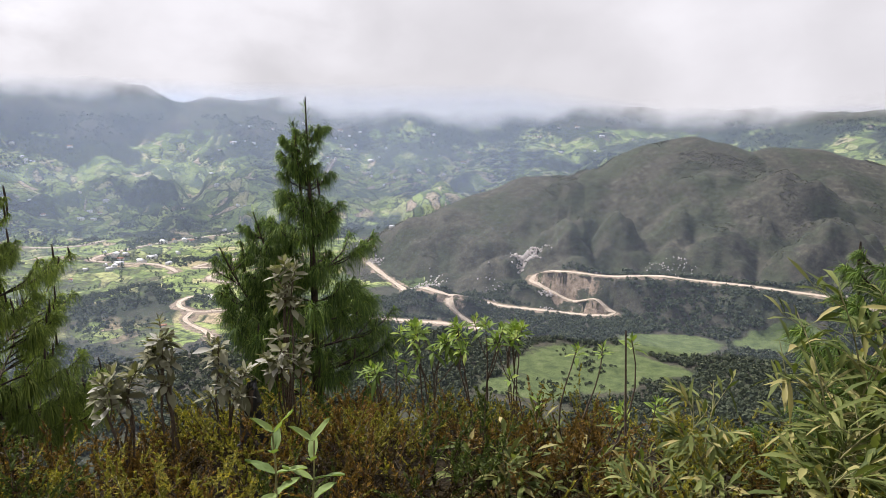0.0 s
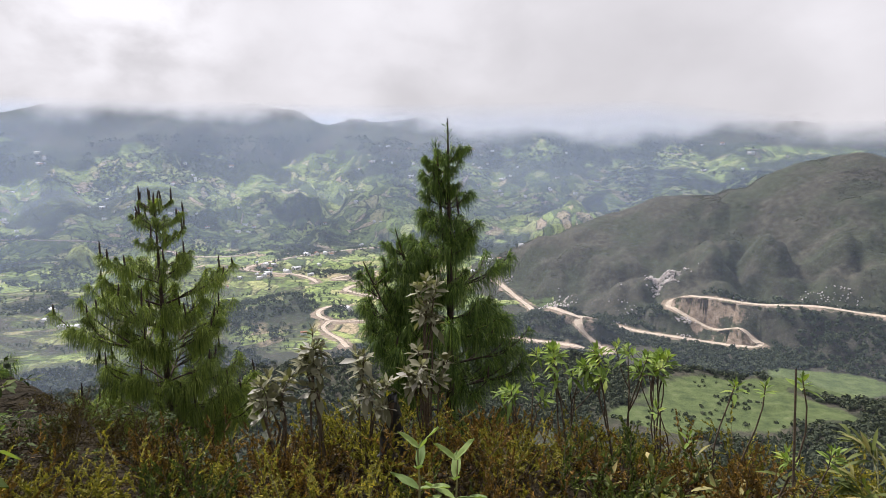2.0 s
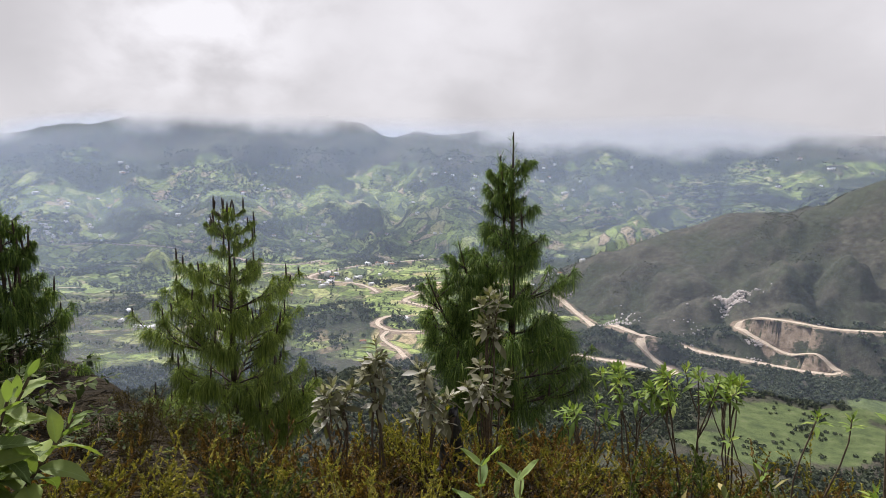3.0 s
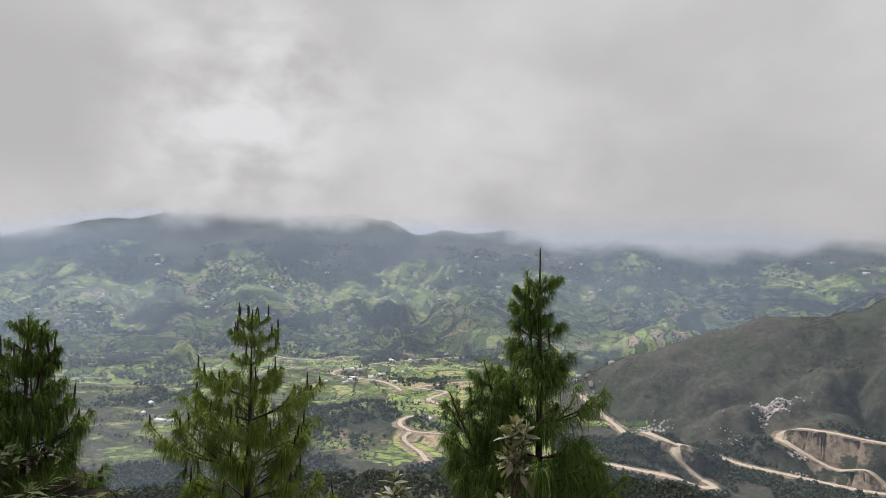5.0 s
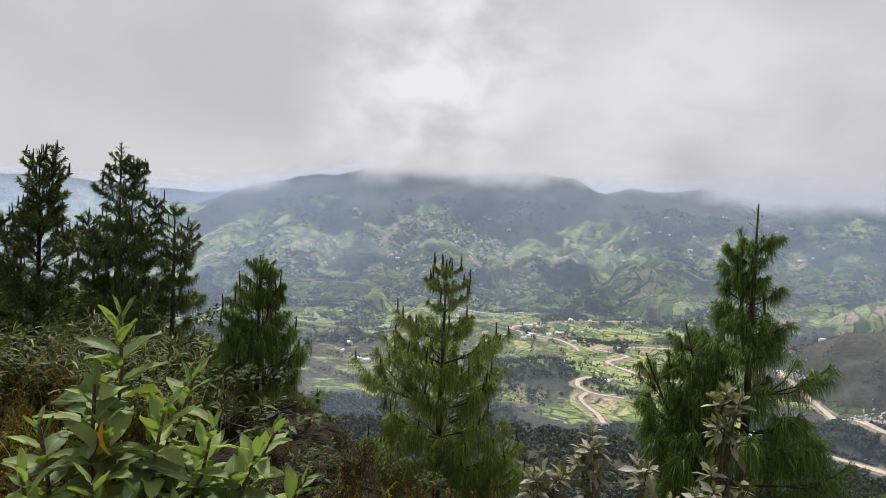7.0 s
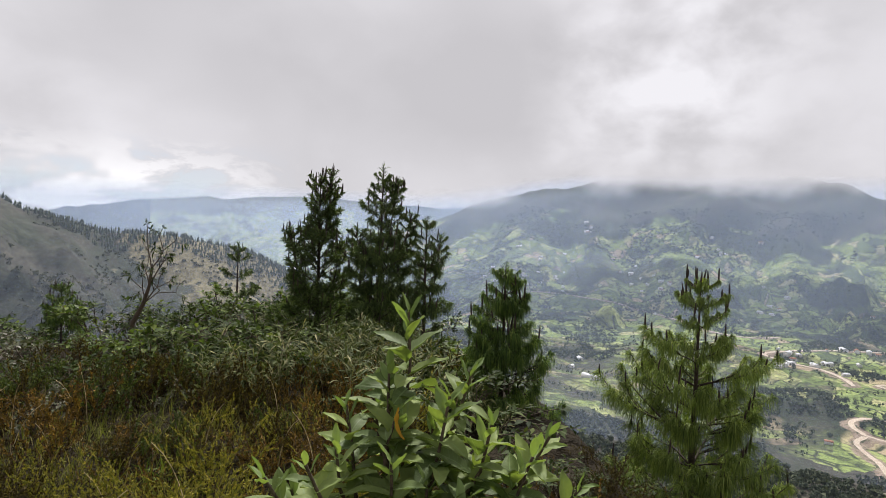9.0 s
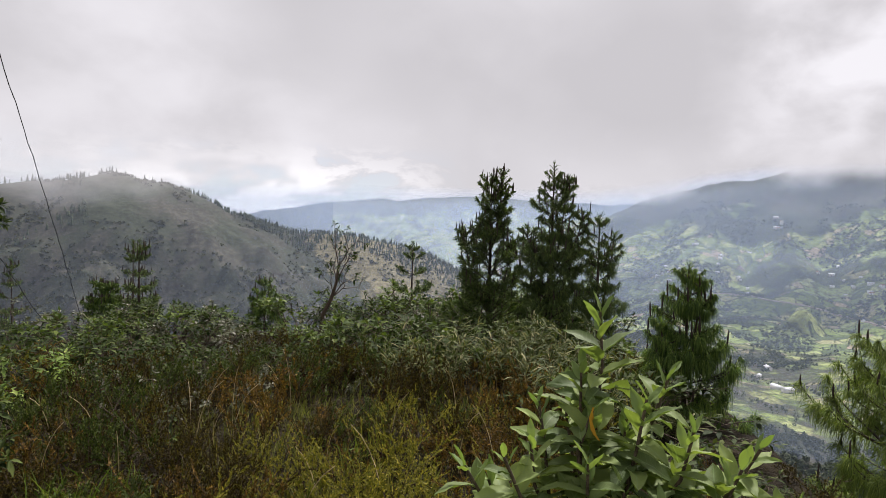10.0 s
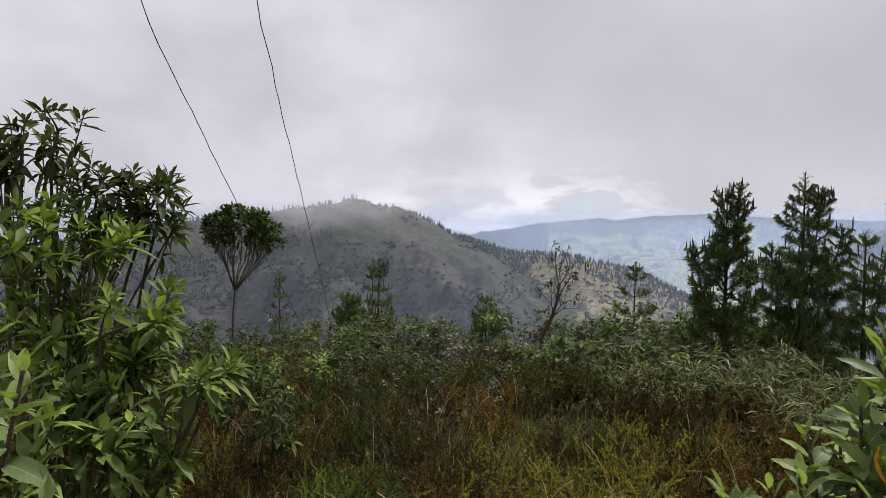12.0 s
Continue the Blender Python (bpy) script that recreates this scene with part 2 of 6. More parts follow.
    col = n.mix(n.span(n.math("ADD", c.outputs[1], blot), 0.45, 0.55), col, meadow)
    cut = n.ramp(n.noise(pos, 0.22, 7.0, 0.72), [(0.3, (0.10, 0.075, 0.052)), (0.55, (0.26, 0.20, 0.15)), (0.75, (0.42, 0.35, 0.29))])
    bare = n.math("ADD", cover.outputs["Alpha"], n.math("MULTIPLY", n.math("SUBTRACT", n.noise(pos, 0.045, 6.0, 0.72), 0.5), 2.2))
    col = n.mix(n.span(bare, 0.62, 0.78), col, cut)
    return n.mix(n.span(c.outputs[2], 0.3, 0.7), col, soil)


M_GROUND = principled("land_cover", terrain_colour, 0.95, 0.1, lambda n: (n.noise(place_of(n), 0.28, 8.0, 0.72), 1.6))

# ---- the lie of the land ----


def lattice(ix, iy, seed):
    h = (ix.astype(np.int64) * 374761393 + iy.astype(np.int64) * 668265263 + seed * 974634777) & 0x7FFFFFFF
    h = ((h ^ (h >> 13)) * 1274126177) & 0x7FFFFFFF
    return ((h ^ (h >> 16)) & 0xFFFF) / 32767.5 - 1.0


def value_noise(x, y, seed=0):
    ix, iy = np.floor(x), np.floor(y)
    fx, fy = x - ix, y - iy
    fx, fy = fx * fx * (3 - 2 * fx), fy * fy * (3 - 2 * fy)
    a, b = lattice(ix, iy, seed), lattice(ix + 1, iy, seed)
    c, d = lattice(ix, iy + 1, seed), lattice(ix + 1, iy + 1, seed)
    return (a * (1 - fx) + b * fx) * (1 - fy) + (c * (1 - fx) + d * fx) * fy


def fbm(x, y, scale, octaves=5, seed=0, ridged=False):
    total, amp = 0.0, 1.0
    for k in range(octaves):
        v = value_noise(x / scale, y / scale, seed + k)
        total = total + amp * ((1 - 2 * np.abs(v)) if ridged else v)
        scale, amp = scale / 2.03, amp * 0.5
    return total / 2.0


EYE = 1.65


def polar(az, r, el):
    a = radians(az)
    return (-r * math.sin(a), r * math.cos(a), EYE + r * math.tan(radians(el)))


# crest lines: (degrees counter-clockwise from +y, metres, degrees above the level), steepness of the flanks, roundness
RIDGES = {
    "scrub_hill": ([(9.5, 830, -11.6), (6.9, 800, -10.0), (5.5, 790, -9.0), (2.3, 790, -7.15), (-3.5, 795, -4.8), (-7.9, 800, -3.2), (-12.4, 810, -3.0), (-16.1, 820, -1.8),
                    (-18.4, 830, -0.35), (-22.0, 830, 0.4), (-23.8, 840, -0.1), (-26.0, 850, -1.1), (-28, 860, -0.45), (-31, 870, -0.6), (-34, 880, -1.4), (-36, 880, -2.2), (-46, 880, -3.4)], 0.47, 14),
    "pine_hill": ([(135, 800, -3), (122, 840, -0.8), (117.3, 850, 0.4), (111.3, 860, 1.5), (105.4, 860, 2.2), (102, 850, 3.0), (98.7, 850, 2.3), (92.9, 850, -0.1),
                   (87.6, 880, -1.6), (82.4, 860, -1.8), (77.4, 880, -2.8), (73.0, 900, -6.0), (70, 920, -9.0)], 0.42, 16),
    "mountain": ([(61, 1720, 0.2), (57, 1700, 0.7), (55.6, 1690, 1.8), (49, 1690, 3.5), (44.5, 1700, 4.2), (40.5, 1710, 4.9), (36.5, 1710, 5.2), (29.6, 1710, 5.0), (26.4, 1690, 4.3), (24, 1690, 3.2), (20, 1680, 2.6)], 0.55, 24),
    "spur": ([(21, 1640, 2.4), (18.6, 1470, 1.1), (17.4, 1380, -0.4), (16.6, 1270, -2.9), (16, 1180, -5.2)], 0.58, 14),
    "spur_b": ([(40, 1680, 4.2), (38.6, 1500, 1.2), (37.3, 1330, -1.7), (36, 1180, -4.5), (35, 1050, -7.2)], 0.46, 18),
    "spur_c": ([(50, 1670, 3.0), (50.5, 1470, -0.2), (51.5, 1270, -3.6), (52.5, 1090, -6.8)], 0.44, 18),
    "spur_d": ([(30, 1690, 4.6), (29.5, 1500, 1.5), (28.5, 1340, -1.8), (28, 1190, -5.0)], 0.52, 14),
    "spur_e": ([(45, 1680, 4.0), (44.6, 1520, 1.2), (44, 1330, -2.4), (43.4, 1170, -5.2)], 0.52, 14),
    "spur_f": ([(34.4, 1690, 4.9), (33.6, 1540, 2.0), (32.8, 1400, -0.8)], 0.56, 12),
    "spur_g": ([(25.4, 1680, 4.0), (24.6, 1540, 1.4), (24.2, 1400, -1.6), (24, 1260, -4.4)], 0.56, 12),
    "spur_h": ([(54.6, 1690, 1.8), (55.5, 1500, -1.2), (57, 1300, -4.4)], 0.46, 16),
    "back_slope": ([(20, 1760, 3.4), (9, 1760, 3.9), (0, 1760, 3.7), (-11, 1740, 3.2), (-20, 1720, 2.6), (-29, 1700, 2.2), (-37, 1680, 1.8), (-50, 1680, 1.5)], 0.36, 40),
    "rib_a": ([(12, 1740, 3.6), (11, 1470, 0.0), (10, 1220, -4.0)], 0.36, 24),
    "rib_b": ([(2, 1740, 3.6), (2.5, 1470, -0.2), (3, 1230, -3.8)], 0.36, 24),
    "rib_c": ([(-8, 1720, 3.2), (-7.5, 1470, 0.0), (-7, 1230, -3.6)], 0.36, 24),
    "rib_d": ([(-20, 1710, 2.6), (-19, 1470, -0.4), (-18, 1240, -3.8)], 0.36, 24),
    "far_ridge": ([(104, 4500, -0.6), (93.9, 4500, -0.4), (89.2, 4500, -0.05), (87.4, 4500, 0.56), (86.2, 4500, 0.78), (84.5, 4500, 1.13), (82, 4500, 1.37), (79.5, 4500, 1.66), (78.2, 4500, 1.42), (75.1, 4500, 1.85), (72, 4500, 1.98), (69.6, 4500, 2.12), (65.7, 4500, 1.76), (58.9, 4550, 1.55), (54, 4600, 1.5), (45, 4600, 1.5)], 0.20, 30),
    "far_spur_a": ([(79.5, 4450, 1.3), (78.5, 3900, -0.3), (77, 3300, -2.2)], 0.22, 24),
    "far_spur_b": ([(72, 4450, 1.6), (72.5, 3900, 0.0), (73, 3300, -1.9)], 0.22, 24),
    "far_spur_c": ([(85, 4450, 0.7), (83.5, 3900, -0.8), (82.5, 3400, -2.4)], 0.22, 24),
    "west_ridge": ([(78, 2900, -3.2), (73.6, 2850, -1.5), (70.9, 2800, -1.0), (68.2, 2750, -0.7), (64.1, 2700, -0.35), (61, 2600, -0.2), (58.5, 2500, 0.3)], 0.24, 26),
}


def flat_point(az, r):
    a = radians(az)
    return -r * math.sin(a), r * math.cos(a)


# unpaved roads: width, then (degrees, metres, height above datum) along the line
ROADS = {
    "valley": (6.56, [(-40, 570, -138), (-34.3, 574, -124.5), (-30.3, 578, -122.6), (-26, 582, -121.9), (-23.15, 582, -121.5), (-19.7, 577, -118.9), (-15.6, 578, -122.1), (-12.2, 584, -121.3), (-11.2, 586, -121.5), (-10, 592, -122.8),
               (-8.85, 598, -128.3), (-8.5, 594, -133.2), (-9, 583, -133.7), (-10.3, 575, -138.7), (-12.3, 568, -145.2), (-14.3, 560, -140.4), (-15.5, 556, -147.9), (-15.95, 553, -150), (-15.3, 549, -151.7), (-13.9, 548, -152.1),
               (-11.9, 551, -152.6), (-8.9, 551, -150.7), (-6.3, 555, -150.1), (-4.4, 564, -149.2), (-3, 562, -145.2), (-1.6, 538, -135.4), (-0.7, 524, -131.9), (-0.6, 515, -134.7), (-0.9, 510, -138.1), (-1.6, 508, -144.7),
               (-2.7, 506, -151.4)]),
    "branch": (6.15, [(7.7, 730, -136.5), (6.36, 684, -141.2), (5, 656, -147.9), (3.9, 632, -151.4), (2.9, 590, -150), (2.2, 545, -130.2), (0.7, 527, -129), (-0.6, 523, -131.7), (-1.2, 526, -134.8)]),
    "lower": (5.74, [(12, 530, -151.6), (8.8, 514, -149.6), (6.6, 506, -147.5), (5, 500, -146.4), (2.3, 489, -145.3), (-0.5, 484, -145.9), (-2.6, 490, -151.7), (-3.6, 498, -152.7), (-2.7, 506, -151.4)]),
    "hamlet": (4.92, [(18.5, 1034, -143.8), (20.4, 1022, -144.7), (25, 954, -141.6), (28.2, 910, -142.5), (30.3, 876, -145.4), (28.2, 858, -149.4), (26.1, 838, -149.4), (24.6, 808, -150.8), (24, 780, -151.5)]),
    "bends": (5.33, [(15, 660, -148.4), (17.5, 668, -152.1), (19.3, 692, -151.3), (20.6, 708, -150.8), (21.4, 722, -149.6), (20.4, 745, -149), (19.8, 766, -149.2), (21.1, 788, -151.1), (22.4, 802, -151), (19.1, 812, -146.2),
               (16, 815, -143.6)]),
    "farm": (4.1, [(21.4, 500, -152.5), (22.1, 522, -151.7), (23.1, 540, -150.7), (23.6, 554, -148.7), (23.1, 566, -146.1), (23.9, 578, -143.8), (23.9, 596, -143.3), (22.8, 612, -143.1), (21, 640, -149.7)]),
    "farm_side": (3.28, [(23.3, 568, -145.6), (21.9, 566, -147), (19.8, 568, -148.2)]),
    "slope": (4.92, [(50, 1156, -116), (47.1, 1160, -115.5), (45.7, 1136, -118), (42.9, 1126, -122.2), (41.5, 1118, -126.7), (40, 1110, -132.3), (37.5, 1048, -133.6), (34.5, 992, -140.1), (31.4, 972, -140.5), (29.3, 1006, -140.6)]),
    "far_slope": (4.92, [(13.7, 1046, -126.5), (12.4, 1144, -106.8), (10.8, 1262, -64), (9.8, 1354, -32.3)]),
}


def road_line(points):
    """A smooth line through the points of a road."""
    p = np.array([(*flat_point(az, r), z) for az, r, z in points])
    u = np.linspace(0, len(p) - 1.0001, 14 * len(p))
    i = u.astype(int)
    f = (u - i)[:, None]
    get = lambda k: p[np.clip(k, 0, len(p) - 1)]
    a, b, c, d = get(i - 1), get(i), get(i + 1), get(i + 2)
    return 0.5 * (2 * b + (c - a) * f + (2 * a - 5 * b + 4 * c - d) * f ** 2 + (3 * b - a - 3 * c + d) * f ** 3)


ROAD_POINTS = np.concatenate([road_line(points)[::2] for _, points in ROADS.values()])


ROAD_AZ, ROAD_R = [az for az, _, _ in ROADS["valley"][1][:8]], [r for _, r, _ in ROADS["valley"][1][:8]]


def nearest_road(x, y):
    """Distance to the nearest road and the height of its bed."""
    x, y = np.ravel(x), np.ravel(y)
    best, z = np.full(x.shape, 1e9), np.zeros(x.shape)
    r = np.hypot(x, y)
    idx = np.nonzero((r > 440) & (r < 1420) & (y > -0.3 * np.abs(x)))[0]
    for part in np.array_split(idx, max(1, len(idx) // 4000)):
        if not len(part):
            continue
        d = (x[part, None] - ROAD_POINTS[None, :, 0]) ** 2 + (y[part, None] - ROAD_POINTS[None, :, 1]) ** 2
        k = np.argmin(d, 1)
        best[part], z[part] = np.sqrt(d[np.arange(len(part)), k]), ROAD_POINTS[k, 2]
    return best, z


def near_ground(x, y):
    """The knoll on which the camera stands: a flat meadow to the west, a steep bank to the north."""
    r = np.hypot(x, y)
    az = np.degrees(np.arctan2(-x, y))
    west = np.clip((az - 38) / 30, 0, 1)
    west = west * west * (3 - 2 * west)
    edge = 2.0 + 12.5 * west
    drop = np.maximum(r - edge, 0)
    soft = drop * drop / (drop + 3.0)
    z = -0.075 * np.maximum(r - 2.5, 0) - 0.52 * soft
    return z + 0.10 * fbm(x, y, 2.6, 4, 40) * np.clip(r / 3, 0, 1)


def land(x, y):
    """Height of the ground, in metres, at arrays x, y."""
    r = np.hypot(x, y)
    if r.max() < 60:
        return near_ground(x, y)
    az = np.degrees(np.arctan2(-x, y))
    open_west = np.clip((az - 54) / 8, 0, 1) * np.clip((176 - az) / 6, 0, 1)
    rise = np.clip((r - 980) / 850, 0, 1.6) ** 1.4 * 120
    knob = np.array(polar(27, 640, 0)[:2])
    base = -153 + 5 * fbm(x, y, 260, 4, 7) + rise * (1 - open_west) + open_west * (np.clip((r - 950) / 1500, 0, 2) ** 1.4 * 8 - np.clip((r - 700) / 500, 0, 1) * 30)
    base = base + 17 * np.exp(-((x - knob[0]) ** 2 + (y - knob[1]) ** 2) / (2 * 38.0 ** 2))
    h = base + np.clip((r - 480) / 250, 0, 1) * np.clip((az - 8) / 6, 0, 1) * (13 * fbm(x, y, 330, 5, 21, True) + 7 * fbm(x, y, 120, 4, 22))
    h = h + np.clip((r - 980) / 300, 0, 1) * (20 * fbm(x, y, 300, 5, 25, True) + 5 * fbm(x, y, 90, 4, 26))
    for k, (name, (line, steep, rounding)) in enumerate(RIDGES.items()):
        pts = [polar(*p) for p in line]
        best = np.full(x.shape, -1e9)
        for (x0, y0, z0), (x1, y1, z1) in zip(pts, pts[1:]):
            ex, ey = x1 - x0, y1 - y0
            t = np.clip(((x - x0) * ex + (y - y0) * ey) / (ex * ex + ey * ey), 0, 1)
            d = np.hypot(x - x0 - t * ex, y - y0 - t * ey)
            gully = 1 + (0.5 * fbm(x, y, rounding * 9, 4, 60 + k, True) + (0.24 if k == 0 else 0.13) * fbm(x, y, rounding * 3.2, 3, 160 + k, True)) * np.clip(d / (rounding * 6), 0, 1)
            c = z0 + t * (z1 - z0) - steep * gully * (np.sqrt(d * d + rounding * rounding) - rounding)
            best = np.maximum(best, c)
        soft = 10.0
        m = np.maximum(h, best)
        h = m + soft * np.log1p(np.exp(-np.abs(h - best) / soft)) * np.clip(np.abs(m + 20) / 120, 0, 1) * 0.6
    h = h + np.clip((r - 1350) / 250, 0, 1) * np.clip((62 - az) / 4, 0, 1) * 16 * fbm(x, y, 130, 5, 27, True)
    far = np.clip((r - 250) / 400, 0, 1)
    h = h + far * 3.0 * fbm(x, y, 60, 4, 90)
    # the roads lie on benches cut into the slope
    if r.max() > 440:
        d, bed = (k.reshape(r.shape) for k in nearest_road(x, y))
        w = np.clip((d - 5) / 30, 0, 1)
        w = w * w * (3 - 2 * w)
        h = h * w + (bed - 0.5) * (1 - w)
        # and nothing stands up on the valley side of them
        below = np.clip((90 - d) / 40, 0, 1) * (np.interp(az, ROAD_AZ, ROAD_R) > r + 1) * (az < -18)
        h = h - below * np.maximum(h - (bed - 1.0), 0)
    near = near_ground(x, y)
    k = 6.0
    m = np.maximum(near, h)
    return np.where(r > 60, m + k * np.log1p(np.exp(-np.abs(near - h) / k)) * np.clip((r - 60) / 60, 0, 1), m)


def cover_of(x, y, z):
    """Shares of scrub, open meadow and bare knoll soil."""
    r = np.hypot(x, y)
    az = np.degrees(np.arctan2(-x, y))
    scrub = np.zeros(x.shape)
    hill = (az < 9.5) & (r < 1000) & (r > 420) & (z > -149)
    lhill = (az > 70) & (r < 1500) & (r > 60)
    slope = (r <= 420 + np.clip((az - 4) / 6, 0, 1) * (95 + 60 * fbm(x, y, 70, 4, 9))) & (r > 20)
    high = np.clip((z - 12 - 90 * fbm(x, y, 260, 5, 3)) / 50, 0, 1) * (r > 1150)
    scrub = np.where(hill | lhill | slope, 1.0, high)
    scrub = np.where((az > 25) & (az < 66) & (r > 420) & (r < 900), np.maximum(scrub, 0.46 + 0.1 * np.clip((az - 30) / 20, 0, 1)), scrub)
    scrub = np.where((az < 9) & (r > 330) & (z <= -128) & (r < 640), 0.95, scrub)
    # the pasture in the hollow below the road
    meadow = np.zeros(x.shape)
    for paz, pr, wide, deep in ((-14, 415, 62, 44), (-21, 485, 40, 30), (-8, 372, 34, 20), (-29.5, 515, 30, 18)):
        ax, ay = polar(paz, pr, 0)[:2]
        d = np.hypot((x - ax) / wide, (y - ay) / deep) + 0.35 * fbm(x, y, 42, 4, 5)
        meadow = np.maximum(meadow, np.clip(1.5 - d, 0, 1))
    # lighter grass on the hill's northern flank between the pines, sunlit tone coloured in
    meadow = np.maximum(meadow, ((az > 68) & (az < 88) & (r > 480) & (r < 1000)) * np.clip(0.75 + 0.8 * fbm(x, y, 90, 4, 8) - np.clip((az - 80) / 12, 0, 1), 0, 1))
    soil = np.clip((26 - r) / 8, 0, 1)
    return scrub, meadow, soil


def mesh_arrays(name, v, quads=None, tris=None, smooth=False):
    """A mesh from arrays of vertices and faces."""
    me = bpy.data.meshes.new(name)
    nq = 0 if quads is None else len(quads)
    nt = 0 if tris is None else len(tris)
    loops = np.concatenate([a.ravel() for a in (quads, tris) if a is not None and len(a)]).astype(np.int32)
    me.vertices.add(len(v))
    me.vertices.foreach_set("co", np.asarray(v, np.float32).ravel())
    me.loops.add(len(loops))
    me.loops.foreach_set("vertex_index", loops)
    me.polygons.add(nq + nt)
    starts = np.concatenate([np.arange(nq) * 4, nq * 4 + np.arange(nt) * 3]).astype(np.int32)
    me.polygons.foreach_set("loop_start", starts)
    if smooth:
        me.polygons.foreach_set("use_smooth", np.ones(nq + nt, bool))
    me.update(calc_edges=True)
    return me


def build_ground():
    az = np.concatenate([np.arange(-44, 134, 0.31), np.arange(134, 316, 3.0)])
    r = np.concatenate([np.geomspace(0.25, 300, 110)[:-1], np.geomspace(300, 4850, 290)])
    A, Rr = np.meshgrid(np.radians(az), r)
    x, y = -Rr * np.sin(A), Rr * np.cos(A)
    z = land(x, y)
    nr, na = x.shape
    i, j = np.meshgrid(np.arange(nr - 1), np.arange(na), indexing="ij")
    k = (j + 1) % na
    quads = np.stack([i * na + j, i * na + k, (i + 1) * na + k, (i + 1) * na + j], -1).reshape(-1, 4)
    # close the middle with a fan
    v = np.concatenate([np.stack([x, y, z], -1).reshape(-1, 3), [[0, 0, float(z[0].mean())]]])
    ring = np.arange(na)
    fan = np.stack([np.full(na, len(v) - 1), (ring + 1) % na, ring], -1)
    me = mesh_arrays("ground", v, quads[:, ::-1], fan[:, ::-1], True)
    s, m, o = cover_of(v[:, 0], v[:, 1], v[:, 2])
    bare = np.exp(-(nearest_road(v[:, 0], v[:, 1])[0] / 11.0) ** 2)
    att = me.attributes.new("cover", "FLOAT_COLOR", "POINT")
    att.data.foreach_set("color", np.stack([s, m, o, bare], -1).astype(np.float32).ravel())
    me.materials.append(M_GROUND)
    return tagged(new("ground", me), "hilly land with green pasture, brown scrub and valley floor", "ground", kind="structure")


build_ground()

# ---- haze and low cloud ----


def sheet(name, r, az0, az1, z0, z1, mat, label):
    steps = 60
    a = np.radians(np.linspace(az0, az1, steps))
    zz = np.linspace(z0, z1, 2)
    v = np.array([(-r * math.sin(t), r * math.cos(t), h) for h in zz for t in a])
    q = np.array([(i, i + 1, steps + i + 1, steps + i) for i in range(steps - 1)])
    me = mesh_arrays(name, v, q, None, True)
    me.materials.append(mat)
    return tagged(new(name, me), label, name.split("_")[0], kind="structure")


# Blue-tinted see-through sheets imitate aerial haze; the tint is in their colour.
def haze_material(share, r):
    m = bpy.data.materials.new("haze_tint")
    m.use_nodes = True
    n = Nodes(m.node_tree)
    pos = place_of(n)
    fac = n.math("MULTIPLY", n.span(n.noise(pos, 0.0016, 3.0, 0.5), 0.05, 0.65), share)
    # the sheets' tint reaches higher before the mountain than over the open west
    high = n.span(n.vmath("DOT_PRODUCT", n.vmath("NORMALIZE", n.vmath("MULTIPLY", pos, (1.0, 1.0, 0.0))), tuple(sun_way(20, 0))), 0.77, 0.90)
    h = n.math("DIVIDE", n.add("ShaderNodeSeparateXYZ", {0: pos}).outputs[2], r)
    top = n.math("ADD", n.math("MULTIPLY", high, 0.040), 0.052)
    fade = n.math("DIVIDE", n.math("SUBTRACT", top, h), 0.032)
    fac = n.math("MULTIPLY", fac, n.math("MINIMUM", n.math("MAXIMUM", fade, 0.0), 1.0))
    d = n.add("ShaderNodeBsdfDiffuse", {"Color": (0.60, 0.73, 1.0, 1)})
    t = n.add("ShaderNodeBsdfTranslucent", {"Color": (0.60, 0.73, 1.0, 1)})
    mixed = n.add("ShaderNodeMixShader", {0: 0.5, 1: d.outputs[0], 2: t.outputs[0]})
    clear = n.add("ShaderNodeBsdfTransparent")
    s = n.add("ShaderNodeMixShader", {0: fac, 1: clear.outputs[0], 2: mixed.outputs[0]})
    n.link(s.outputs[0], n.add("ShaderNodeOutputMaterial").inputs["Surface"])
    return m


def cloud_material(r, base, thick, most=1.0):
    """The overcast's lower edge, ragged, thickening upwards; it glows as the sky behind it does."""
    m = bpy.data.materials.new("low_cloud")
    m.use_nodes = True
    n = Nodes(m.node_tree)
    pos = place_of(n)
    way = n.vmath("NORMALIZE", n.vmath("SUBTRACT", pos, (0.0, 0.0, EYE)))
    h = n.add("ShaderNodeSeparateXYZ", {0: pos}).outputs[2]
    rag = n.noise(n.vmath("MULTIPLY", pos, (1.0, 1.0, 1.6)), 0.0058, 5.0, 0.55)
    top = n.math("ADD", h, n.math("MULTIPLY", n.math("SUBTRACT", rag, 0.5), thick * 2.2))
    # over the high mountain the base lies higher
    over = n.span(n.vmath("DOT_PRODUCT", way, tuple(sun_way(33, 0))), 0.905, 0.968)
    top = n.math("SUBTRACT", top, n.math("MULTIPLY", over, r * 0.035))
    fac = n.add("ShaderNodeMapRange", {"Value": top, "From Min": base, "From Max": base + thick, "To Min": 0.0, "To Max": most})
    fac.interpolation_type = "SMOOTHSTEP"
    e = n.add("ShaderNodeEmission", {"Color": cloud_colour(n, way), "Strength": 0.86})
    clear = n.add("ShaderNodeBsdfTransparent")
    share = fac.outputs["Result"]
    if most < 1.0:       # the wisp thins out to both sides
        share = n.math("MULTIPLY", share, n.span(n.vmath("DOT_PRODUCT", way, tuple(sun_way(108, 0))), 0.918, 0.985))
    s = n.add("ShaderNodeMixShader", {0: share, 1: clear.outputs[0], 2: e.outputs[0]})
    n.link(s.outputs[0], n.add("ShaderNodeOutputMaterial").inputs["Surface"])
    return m


